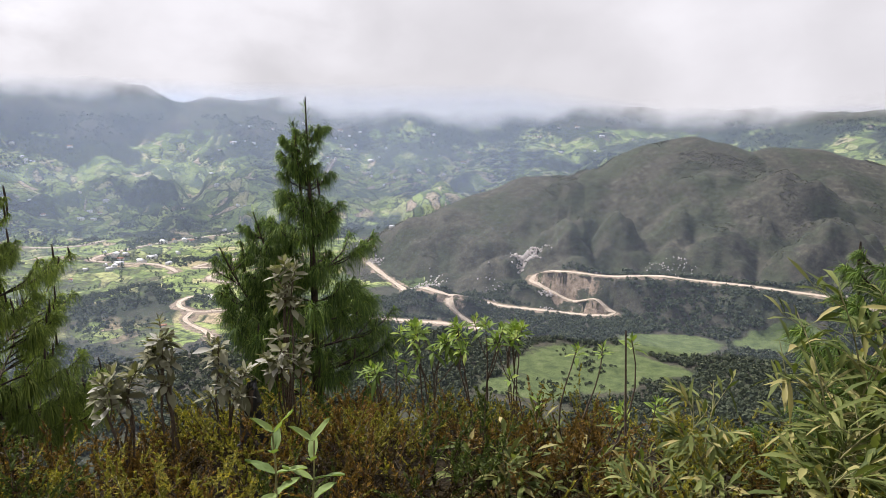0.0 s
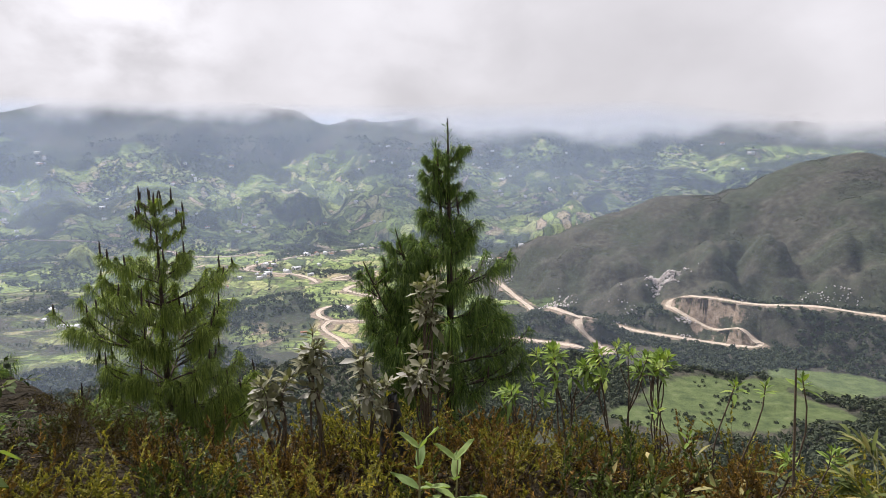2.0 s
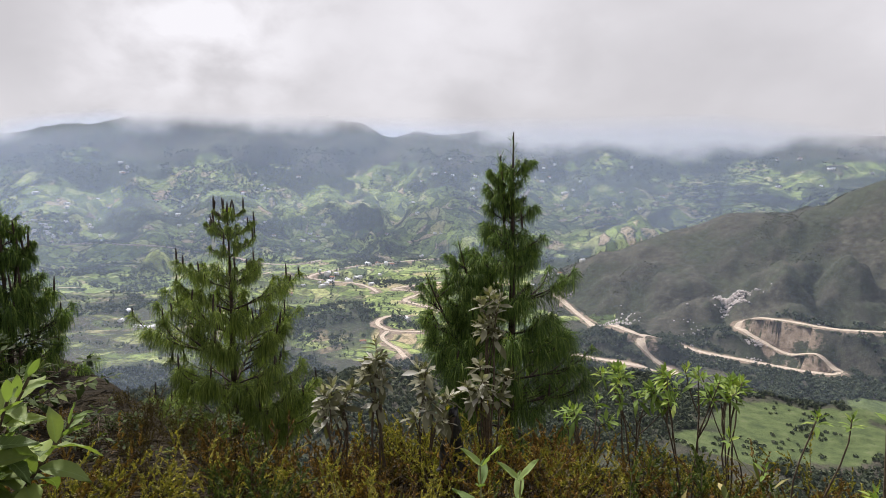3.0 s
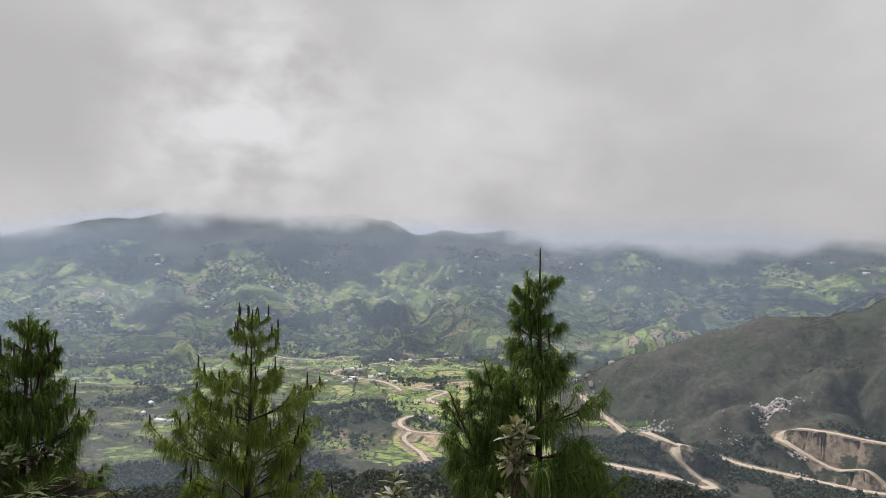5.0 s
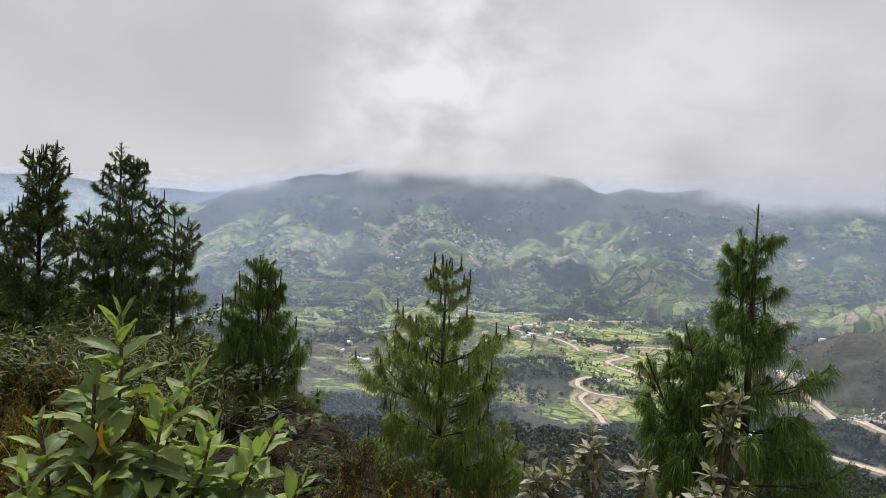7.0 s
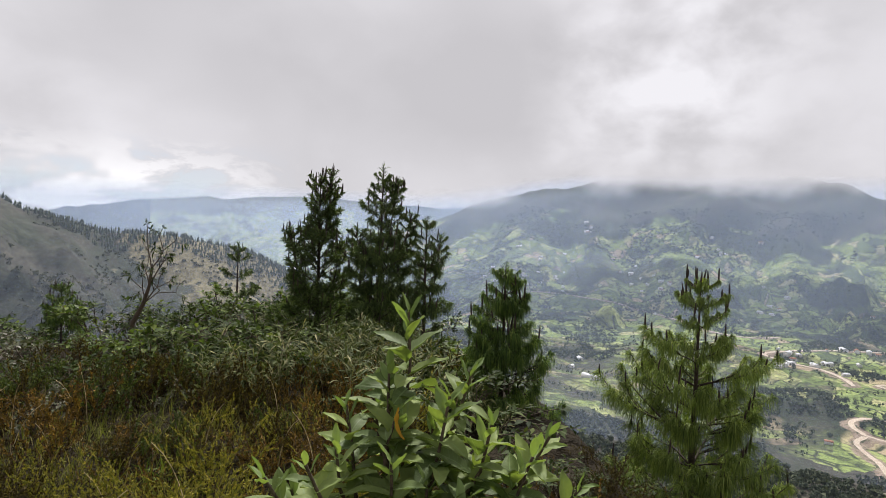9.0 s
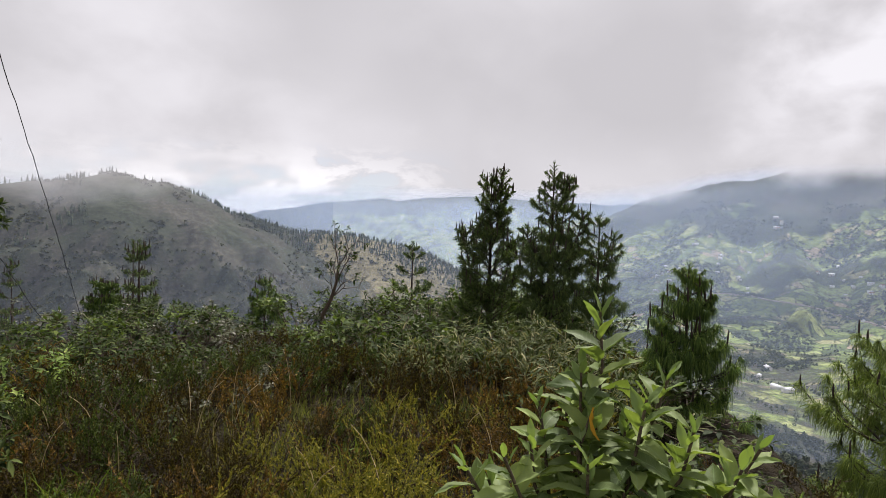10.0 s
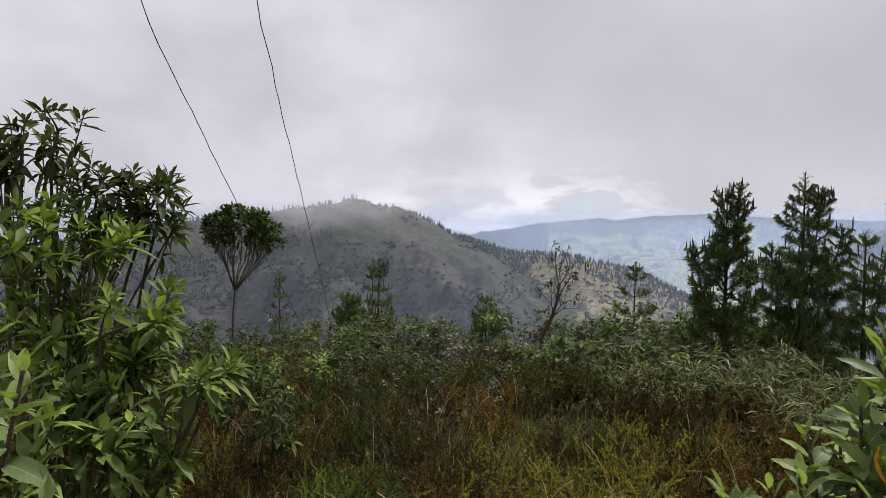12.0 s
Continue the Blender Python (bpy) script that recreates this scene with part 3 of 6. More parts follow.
# haze imitated by tinted sheets stacked at growing distances
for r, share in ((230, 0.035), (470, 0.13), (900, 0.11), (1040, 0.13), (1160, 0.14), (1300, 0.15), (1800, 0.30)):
    sheet("haze_layer", r, -48, 138, -240, 0.09 * r, haze_material(share, r), "bluish see-through sheet standing in for haze over the valley")
sheet("haze_layer", 3400, -48, 138, -260, 300, haze_material(0.30, 3400), "bluish see-through sheet standing in for haze before the distant ridges")
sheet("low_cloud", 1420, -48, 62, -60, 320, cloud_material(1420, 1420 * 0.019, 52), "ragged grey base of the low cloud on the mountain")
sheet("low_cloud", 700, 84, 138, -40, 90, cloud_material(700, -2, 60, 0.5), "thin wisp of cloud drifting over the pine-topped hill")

# ---- foliage tools ----


def unit(v):
    return v / np.maximum(np.linalg.norm(v, axis=-1, keepdims=True), 1e-9)


def ribbons(base, way, length, width, droop, rng):
    """Needles and grass blades: slim ribbons with a bend, hanging down. All arguments are arrays."""
    n = len(base)
    side = unit(np.cross(way, rng.normal(size=(n, 3))))
    mid = base + way * (length * 0.55)[:, None] - np.array([0, 0, 1]) * (droop * length * 0.22)[:, None]
    tip = base + way * (length * 0.9)[:, None] - np.array([0, 0, 1]) * (droop * length * 0.85)[:, None]
    w = (width / 2)[:, None] * side
    v = np.stack([base, mid + w, mid - w, tip], 1).reshape(-1, 3)
    o = np.arange(n)[:, None] * 4
    return v, None, np.concatenate([o + np.array([0, 1, 2]), o + np.array([2, 1, 3])])


def sprigs(base, way, length, width, rng):
    """Tiny pointed leaves, a triangle each."""
    side = unit(np.cross(way, rng.normal(size=base.shape))) * (width / 2)[:, None]
    v = np.stack([base - side, base + side, base + way * length[:, None]], 1).reshape(-1, 3)
    return v, None, np.arange(len(base) * 3).reshape(-1, 3)


def tube(points, radii, sides=6):
    """A tapered tube along points."""
    p = np.asarray(points, float)
    t = unit(np.gradient(p, axis=0))
    ref = np.where(np.abs(t[:, 2:3]) > 0.9, np.array([[1.0, 0, 0]]), np.array([[0, 0, 1.0]]))
    a = unit(np.cross(t, ref))
    b = np.cross(t, a)
    ang = np.linspace(0, 2 * np.pi, sides, endpoint=False)
    ring = a[:, None] * np.cos(ang)[None, :, None] + b[:, None] * np.sin(ang)[None, :, None]
    v = (p[:, None] + ring * np.asarray(radii)[:, None, None]).reshape(-1, 3)
    k = len(p)
    i, j = np.meshgrid(np.arange(k - 1), np.arange(sides), indexing="ij")
    q = np.stack([i * sides + j, i * sides + (j + 1) % sides, (i + 1) * sides + (j + 1) % sides, (i + 1) * sides + j], -1).reshape(-1, 4)
    return v, q


def merge(parts):
    """Joins (verts, quads, tris) triples into one."""
    vs, qs, ts, o = [], [], [], 0
    for p in parts:
        v, q = p[0], p[1]
        t = p[2] if len(p) > 2 else None
        vs.append(v)
        if q is not None and len(q):
            qs.append(q + o)
        if t is not None and len(t):
            ts.append(t + o)
        o += len(v)
    return np.concatenate(vs), (np.concatenate(qs) if qs else None), (np.concatenate(ts) if ts else None)


def part_of(name, arrays, mat, parent, label="", smooth=False):
    v, q, t = (*arrays, None)[:3]
    me = mesh_arrays(name, v, q, t, smooth)
    me.materials.append(mat)
    ob = new(name, me)
    ob.parent = parent
    if label:
        ob["label"] = label
    return ob


def ground_at(x, y):
    return float(land(np.array([float(x)]), np.array([float(y)]))[0])


# ---- pines ----


def along(p, f):
    """Points and directions at shares f of the polyline p."""
    x = np.clip(f, 0, 0.9999) * (len(p) - 1)
    i = x.astype(int)
    return p[i] + (p[i + 1] - p[i]) * (x - i)[:, None], unit(p[i + 1] - p[i])


def needles(base, way, length, width, droop, rng):
    """Long pine needles that arch out and hang: bent ribbons of three pieces. All arguments are arrays."""
    n = len(base)
    side = unit(np.cross(way, rng.normal(size=(n, 3)))) * (width / 2)[:, None]
    L, D = length[:, None], droop[:, None]

    def at(s):
        return base + way * L * (s - 0.42 * D * s * s) - np.array([0, 0, 1.0]) * (0.80 * D * L * s * s)
    a, b = at(0.38), at(0.72)
    v = np.stack([base, a + side, a - side, b + side * 0.8, b - side * 0.8, at(1.0)], 1).reshape(-1, 3)
    o = np.arange(n)[:, None] * 6
    return v, o + np.array([1, 2, 4, 3]), np.concatenate([o + np.array([0, 2, 1]), o + np.array([3, 4, 5])])


def pine_limb(rng, start, az, length, rise, needle, dense, width, candle, turn=0.38, hang=1.0):
    """One limb with its twigs. The needles stand in tassels on the shoot ends; the wood between is bare."""
    def curve(s0, a, ln, up, k=9):
        s = np.linspace(0, 1, k)
        out = np.stack([-np.sin(a) * s, np.cos(a) * s, up * s - 0.55 * up * s ** 2 + turn * s ** 4], -1) * ln
        return s0 + out + np.cumsum(rng.normal(size=(k, 3)) * 0.010 * ln, 0) * s[:, None]
    wood, tassels = [], []
    main = curve(start, az, length, rise)
    rods = [(main, min(0.85, 0.42 / max(length, 0.05)), candle)]
    for f in np.arange(0.26, 0.9, 0.11 if length > 0.8 else 0.16 if length > 0.45 else 0.26):
        i = int(f * 8)
        for side in (-1, 1):
            if rng.random() < 0.58:
                rods.append((curve(main[i], az + side * rng.uniform(0.4, 0.95), length * (1 - f) * rng.uniform(0.45, 0.85) + 0.10, rise + rng.uniform(-0.15, 0.25), 6), 0.75, candle * 0.55))
    for p, share, tip in rods:
        ln = np.linalg.norm(np.diff(p, axis=0), axis=1).sum()
        wood.append(tube(p, np.linspace(0.004 + 0.011 * ln, 0.004, len(p)), 5))
        k = max(20, int(dense * (0.14 + share * ln)))
        f = 1 - share * rng.random(k) ** 2.0
        pos, t = along(p, f)
        ring = rng.normal(size=(k, 3))
        d = unit(t * rng.uniform(0.6, 1.4, (k, 1)) + unit(ring - t * (ring * t).sum(1, keepdims=True)) * 0.85 + np.array([0, 0, 0.1]))
        size = needle * rng.uniform(0.8, 1.15)
        tassels.append(needles(pos, d, size * rng.uniform(0.75, 1.1, k), np.full(k, width), np.minimum(1.45, hang * rng.uniform(0.45, 1.15, k)), rng))
        if rng.random() < tip:
            c = p[-1] + np.linspace(0, 1, 4)[:, None] * (np.array([0, 0, 0.08 + 0.10 * rng.random()]) + rng.normal(size=3) * 0.010)
            wood.append(tube(c, [0.008, 0.010, 0.009, 0.004], 5))
    return merge(wood), merge(tassels)


def pine(x, y, top, height, seed, spread, label, leaders=(), needle=0.2, dense=300, width=0.0048, gap=0.24, power=0.85, first=0.1, candle=0.9, bare=0.16, lift=0.0, hang=1.0, cap=1.0, thin=0.18, mat=M_NEEDLE):
    """A young pine whose tip is at height top above datum. leaders: (east, north, below the tip, share of spread)."""
    rng = np.random.default_rng(seed)
    ob = tagged(new("pine_tree"), label, "tree", "young pines")
    ob.location = (x, y, top - height)
    k = 14
    s = np.linspace(0, 1, k)
    foot = min(0.0, ground_at(x, y) - (top - height)) - 0.1
    bend = np.cumsum(rng.normal(size=(k, 2)) * 0.008, 0) * (1 - s[:, None]) * height * 0.3
    axis = np.stack([bend[:, 0], bend[:, 1], foot + (height - foot) * s], -1)
    part_of("trunk", tube(axis, np.linspace(0.014 + 0.013 * height, 0.005, k), 8), M_BARK, ob, "dark rough trunk", True)
    lines = [(axis, height, 1.0, height * first)]
    for ex, ny, down, share in leaders:
        h1 = height - down
        u = np.linspace(0, 1, 9)
        h0 = h1 - height * 0.36
        root, _ = along(axis, np.array([(h0 - foot) / (height - foot)]))
        end = np.array([axis[-1, 0] + ex, axis[-1, 1] + ny, h1])
        p = root + (end - root) * np.stack([u ** 0.55, u ** 0.55, u], -1)
        part_of("side_leader", tube(p, np.linspace(0.018, 0.005, 9), 6), M_BARK, ob)
        lines.append((p, h1, share, h0 + 0.12))
    for p, topz, share, h in lines:
        a0 = rng.uniform(0, 6.3)
        low = p[0, 2]
        end = bare if share == 1.0 else bare * 0.4
        while h < topz - end:
            f = 1 - h / topz if share == 1.0 else 0.6 * (topz - h) / (topz - low)
            whorl = 5 if f > 0.35 else 4
            ln = spread * share * (min(f, cap) ** power) + 0.03
            where, _ = along(p, np.array([(h - low) / (topz - low)]))
            for b in range(whorl):
                if rng.random() < thin:
                    continue
                a = a0 + b * 6.283 / whorl + rng.uniform(-0.3, 0.3)
                w, nd = pine_limb(rng, where[0], a, ln * rng.uniform(0.5, 1.25), lift + 0.85 - 0.85 * f + rng.uniform(-0.12, 0.12), needle * min(1.05, 0.26 + 1.2 * f), dense, width, candle, 0.38, hang)
                limb = part_of("limb", w, M_BARK, ob)
                part_of("needle_spray", nd, mat, limb)
            a0 += 0.9
            h += gap * rng.uniform(0.8, 1.2) * (1.0 if f > 0.3 else 0.6)
        # leading shoot with a brush of short needles, its end bare
        kk = 110
        z = topz - end * 0.25 - rng.random(kk) ** 1.2 * end * 2.4
        pos, _ = along(p, (z - low) / (topz - low))
        d = unit(rng.normal(size=(kk, 3)) * np.array([0.5, 0.5, 0.15]) + np.array([0, 0, 0.75]))
        part_of("needle_brush", ribbons(pos, d, rng.uniform(0.07, 0.16, kk), np.full(kk, width * 0.8), rng.uniform(0, 0.3, kk), rng), mat, ob)
    return ob


pine(-1.27, 5.21, 2.02, 3.0, 11, 1.0, "young green pine with two pointed tops and hanging needles", [(-0.11, -0.02, 0.20, 0.3), (-0.42, -0.25, 0.95, 0.75), (-0.66, -0.42, 1.22, 0.75)], 0.22, 340, candle=0.05, power=1.3, gap=0.23, bare=0.30, width=0.0052, lift=0.0, cap=0.66, hang=1.25, thin=0.25)
pine(-4.46, 5.48, 1.24, 3.0, 12, 1.58, "young open pine with upright candles on its branches", (), 0.23, 360, gap=0.29, bare=0.08, power=1.05, width=0.0064, hang=1.25, lift=0.0, candle=0.55, first=0.05, cap=0.75, mat=M_NEEDLE_YOUNG)
pine(-5.90, 4.03, 1.30, 2.9, 13, 0.95, "dense young pine with drooping green needles", [(0.09, 0.10, 0.16, 0.25), (0.02, -0.33, 0.6, 0.4)], 0.25, 300, candle=0.15, bare=0.1, power=1.0, gap=0.27, width=0.0066, hang=1.45, cap=0.65, thin=0.25)
pine(-9.15, 4.05, 2.62, 4.0, 14, 0.95, "tall dark pine with several tops on the slope edge", [(0.07, 0.2, 0.23, 0.35), (0.2, 0.42, 0.75, 0.4), (-0.3, -0.3, 1.0, 0.4)], 0.20, 220, candle=0.4, power=0.95, gap=0.24, width=0.0085, lift=0.3, hang=0.9, thin=0.22, mat=M_NEEDLE_DARK)
pine(-10.11, 3.38, 2.48, 3.6, 15, 0.95, "tall dark pine with a ragged twin top", [(0.07, 0.18, 0.0, 0.4), (-0.15, -0.45, 0.9, 0.4), (0.3, 0.3, 1.1, 0.4)], 0.17, 200, candle=0.7, power=1.0, gap=0.23, width=0.0085, lift=0.5, hang=0.5, thin=0.22, mat=M_NEEDLE_DARK)
pine(-8.72, 4.62, 1.85, 3.6, 16, 0.62, "slender dark pine with drooping sprays beside taller pines", [(-0.02, 0.28, 0.30, 0.6)], 0.20, 190, candle=0.1, power=0.8, gap=0.28, width=0.0085, hang=1.3, thin=0.25, mat=M_NEEDLE_DARK)
pine(-16.52, 3.59, 1.05, 2.6, 17, 0.8, "small sparse pine with level branches", (), 0.18, 130, gap=0.46, candle=0.2, width=0.016, mat=M_NEEDLE_DARK)
pine(-18.28, -0.24, -0.1, 1.6, 18, 0.60, "small bushy dark green pine", (), 0.20, 150, width=0.018, power=0.6)
pine(-18.83, -4.46, -0.15, 1.8, 19, 0.60, "small bushy pine at the meadow's far edge", [(0.1, 0.3, 0.15, 0.5)], 0.20, 150, width=0.018, power=0.6)
pine(-20.04, -3.91, 0.85, 3.0, 20, 0.60, "thin sparse young pine", (), 0.17, 95, gap=0.40, width=0.018, mat=M_NEEDLE_DARK)
pine(-21.17, -7.37, 0.2, 2.8, 21, 0.45, "thin dark pine with few branches", (), 0.17, 90, gap=0.40, width=0.018, mat=M_NEEDLE_DARK)
pine(-15.2, -2.88, 1.08, 2.8, 22, 0.5, "thin young pine with short branches", (), 0.18, 120, gap=0.36, width=0.015, mat=M_NEEDLE_DARK)
pine(2.24, 2.85, 1.25, 2.2, 23, 0.80, "pine with bright hanging needles beside the bamboo", (), 0.24, 420, candle=0.2, power=0.6, hang=1.0, mat=M_NEEDLE)

# ---- shrubs, bamboo and grass of the knoll ----


def leaves(base, way, length, width, curl, rng):
    """Pointed leaves folded along the midrib; arrays of places, directions and sizes."""
    n = len(base)
    up = np.array([0, 0, 1.0]) + rng.normal(size=(n, 3)) * 0.25
    side = unit(np.cross(way, up))
    nor = np.cross(side, way)
    L, W, C = length[:, None], width[:, None] / 2, curl[:, None]

    def at(s, w, sink):
        c = base + way * L * s - np.array([0, 0, 1.0]) * C * L * s * s
        return c - side * W * w + nor * W * sink, c, c + side * W * w + nor * W * sink
    l1, c1, r1 = at(0.28, 0.78, 0.30)
    l2, c2, r2 = at(0.62, 1.0, 0.35)
    _, tip, _ = at(1.0, 0, 0)
    v = np.stack([base, l1, c1, r1, l2, c2, r2, tip], 1).reshape(-1, 3)
    o = np.arange(n)[:, None] * 8
    q = np.concatenate([o + np.array([1, 2, 5, 4]), o + np.array([2, 3, 6, 5])])
    t = np.concatenate([o + np.array(f) for f in ([0, 2, 1], [0, 3, 2], [4, 5, 7], [5, 6, 7])])
    return v, q, t


def plain_leaves(base, way, length, width, curl, rng):
    """Leaves of four faces, for shrubs that stand farther off."""
    n = len(base)
    side = unit(np.cross(way, np.array([0, 0, 1.0]) + rng.normal(size=(n, 3)) * 0.25))
    nor = np.cross(side, way)
    L, W, C = length[:, None], width[:, None] / 2, curl[:, None]
    c = base + way * L * 0.5 - np.array([0, 0, 1.0]) * C * L * 0.25
    tip = base + way * L - np.array([0, 0, 1.0]) * C * L
    v = np.stack([base, c - side * W + nor * W * 0.35, c, c + side * W + nor * W * 0.35, tip], 1).reshape(-1, 3)
    o = np.arange(n)[:, None] * 5
    return v, None, np.concatenate([o + np.array(f) for f in ([0, 2, 1], [0, 3, 2], [1, 2, 4], [2, 3, 4])])


def rosette(rng, tip, axis, count, length, width, curl=0.25, reach=0.1, open_=1.0):
    """Leaves standing round the end of a twig, the inner ones upright."""
    axis = unit(np.asarray(axis, float))
    f = np.linspace(0, 1, count)
    a = np.arange(count) * 2.4 + rng.uniform(0, 6.3)
    e1 = unit(np.cross(axis, [0.3, 0.9, 0.1]))
    e2 = np.cross(axis, e1)
    ring = e1 * np.cos(a)[:, None] + e2 * np.sin(a)[:, None]
    tilt = (1.35 - 1.0 * f) * open_
    d = unit(ring * np.sin(tilt)[:, None] + axis * np.cos(tilt)[:, None] + rng.normal(size=(count, 3)) * 0.12)
    pos = tip - axis * ((1 - f) * reach)[:, None]
    ln = length * (1 - 0.45 * f) * rng.uniform(0.8, 1.15, count)
    return pos, d, ln, ln * width / length, curl * (1 - 0.6 * f) * rng.uniform(0.4, 1.5, count)


def branching(rng, start, way, length, forks, radius, rods, tips, spread=0.5, rise=0.25):
    """Grows a stem that forks; fills rods (points, radii) and tips (place, direction)."""
    k = 6
    p = [np.asarray(start, float)]
    d = unit(np.asarray(way, float))
    for _ in range(k - 1):
        d = unit(d + rng.normal(size=3) * 0.10 + np.array([0, 0, rise * 0.15]))
        p.append(p[-1] + d * length / (k - 1))
    p = np.array(p)
    rods.append((p, np.linspace(radius, radius * 0.65, k)))
    if forks == 0:
        tips.append((p[-1], d))
        return
    for b in range(rng.integers(2, 4)):
        e = unit(d + rng.normal(size=3) * spread + np.array([0, 0, rise]))
        branching(rng, p[-1 - (b % 2)], e, length * rng.uniform(0.55, 0.85), forks - 1, radius * 0.65, rods, tips, spread, rise)


def shrub(name, label, x, y, z, height, seed, stems, forks, leaf, count, mat, lean=0.35, radius=0.008, group="", spread=0.5, rise=0.25, curl=0.25, category="shrub", wood=None, share=0.42, open_=1.0, along_stem=0, far=False):
    """A shrub of several stems with leaves in rosettes at the twig ends. leaf: (length, width)."""
    rng = np.random.default_rng(seed)
    ob = tagged(new(name), label, category, group)
    ob.location = (x, y, z)
    for s in range(stems):
        a = s * 2.4 + rng.uniform(0, 1)
        way = np.array([math.cos(a) * lean, math.sin(a) * lean, 1.0])
        rods, tips = [], []
        branching(rng, np.array([math.cos(a) * 0.02 * stems, math.sin(a) * 0.02 * stems, -0.08]), way, height * share * rng.uniform(0.82, 1.06), forks, radius, rods, tips, spread, rise)
        st = part_of("stem", merge([tube(p, r, 5) for p, r in rods]), wood or M_TWIG, ob, "", True)
        ros = [rosette(rng, p, d, count, leaf[0], leaf[1], curl, leaf[0] * 1.1, open_) for p, d in tips]
        for p, r in rods[1:]:
            if along_stem:
                pos, t = along(p, rng.random(along_stem))
                d = unit(rng.normal(size=(along_stem, 3)) + np.array([0, 0, 0.4]))
                ln = leaf[0] * rng.uniform(0.5, 0.9, along_stem)
                ros.append((pos, d, ln, ln * leaf[1] / leaf[0], np.full(along_stem, curl)))
        allv = [np.concatenate(c) for c in zip(*ros)]
        part_of("foliage", (plain_leaves if far else leaves)(*allv, rng), mat, st)
    return ob


def spot(x, y, sink=0.0):
    return ground_at(x, y) - sink


# -- broad-leaved bush by the camera: every leaf is a piece of its own
def leaf_mesh(length, width, curl, mat, seed):
    rng = np.random.default_rng(seed)
    n = 7
    s = np.linspace(0, 1, n)
    w = width / 2 * np.sin(np.pi * np.clip(s, 0.02, 0.98) ** 0.85) ** 0.75
    w[0], w[-1] = 0.003, 0.0005
    v, q = [], []
    for i in range(n):
        c = np.array([0, length * s[i], -curl * length * s[i] ** 2])
        for m, up in ((-1, 0.32), (-0.5, 0.12), (0, 0), (0.5, 0.12), (1, 0.32)):
            v.append(c + np.array([m * w[i] * (1 + 0.06 * rng.normal()), 0, up * w[i] + 0.003 * rng.normal()]))
    for i in range(n - 1):
        for j in range(4):
            q.append((i * 5 + j, i * 5 + j + 1, i * 5 + j + 6, i * 5 + j + 5))
    me = mesh_arrays("leaf", np.array(v), np.array(q), None, True)
    me.materials.append(mat)
    return me


def leaf_colour(n):
    pos = n.add("ShaderNodeTexCoord").outputs["Object"]
    x = n.add("ShaderNodeSeparateXYZ", {0: pos})
    col = n.ramp(n.add("ShaderNodeObjectInfo").outputs["Random"], [(0.0, (0.10, 0.14, 0.045)), (0.55, (0.19, 0.24, 0.075)), (1.0, (0.31, 0.375, 0.11))])
    rib = n.span(n.math("ABSOLUTE", x.outputs[0]), 0.0022, 0.0008)
    vein = n.span(n.math("SINE", n.math("MULTIPLY", n.math("ADD", x.outputs[1], n.math("MULTIPLY", n.math("ABSOLUTE", x.outputs[0]), -0.7)), 420.0)), 0.9, 1.0)
    col = n.mix(n.math("MULTIPLY", n.math("MAXIMUM", rib, n.math("MULTIPLY", vein, 0.4)), 0.6), col, (0.24, 0.32, 0.14))
    return n.mix(n.math("MULTIPLY", n.noise(pos, 60.0, 3.0), 0.4), col, (0.05, 0.09, 0.04))


def big_leaf_material(name, build):
    m = bpy.data.materials.new(name)
    m.use_nodes = True
    n = Nodes(m.node_tree)
    col = build(n)
    b = n.add("ShaderNodeBsdfPrincipled", {"Base Color": col, "Roughness": 0.6, "Specular IOR Level": 0.18})
    t = n.add("ShaderNodeBsdfTranslucent", {"Color": n.mix(1.0, col, (1.3, 1.4, 0.5), "MULTIPLY")})
    s = n.add("ShaderNodeMixShader", {0: 0.3, 1: b.outputs[0], 2: t.outputs[0]})
    n.link(s.outputs[0], n.add("ShaderNodeOutputMaterial").inputs["Surface"])
    return m


M_BIGLEAF = big_leaf_material("laurel_leaf", leaf_colour)
M_YOUNG = big_leaf_material("young_leaf", lambda n: n.ramp(n.add("ShaderNodeObjectInfo").outputs["Random"], [(0.0, (0.13, 0.19, 0.065)), (1.0, (0.24, 0.31, 0.11))]))
BIG = [leaf_mesh(0.14, 0.062, c, M_BIGLEAF, k) for k, c in enumerate((0.05, 0.2, 0.35, 0.5))]
YOUNG = [leaf_mesh(0.10, 0.034, c, M_YOUNG, 10 + k) for k, c in enumerate((0.0, 0.12))]
OLD = [leaf_mesh(0.12, 0.048, 0.5, M_OLDLEAF, 20)]


def set_leaf(mesh, parent, pos, d, size, rng):
    ob = new("leaf", mesh)
    ob.parent = parent
    d = Vector(d).normalized()
    q = d.to_track_quat("Y", "Z") @ Euler((0, rng.uniform(-0.5, 0.5), 0)).to_quaternion()
    ob.matrix_basis = Matrix.LocRotScale(Vector(pos), q, Vector((size, size, size)))


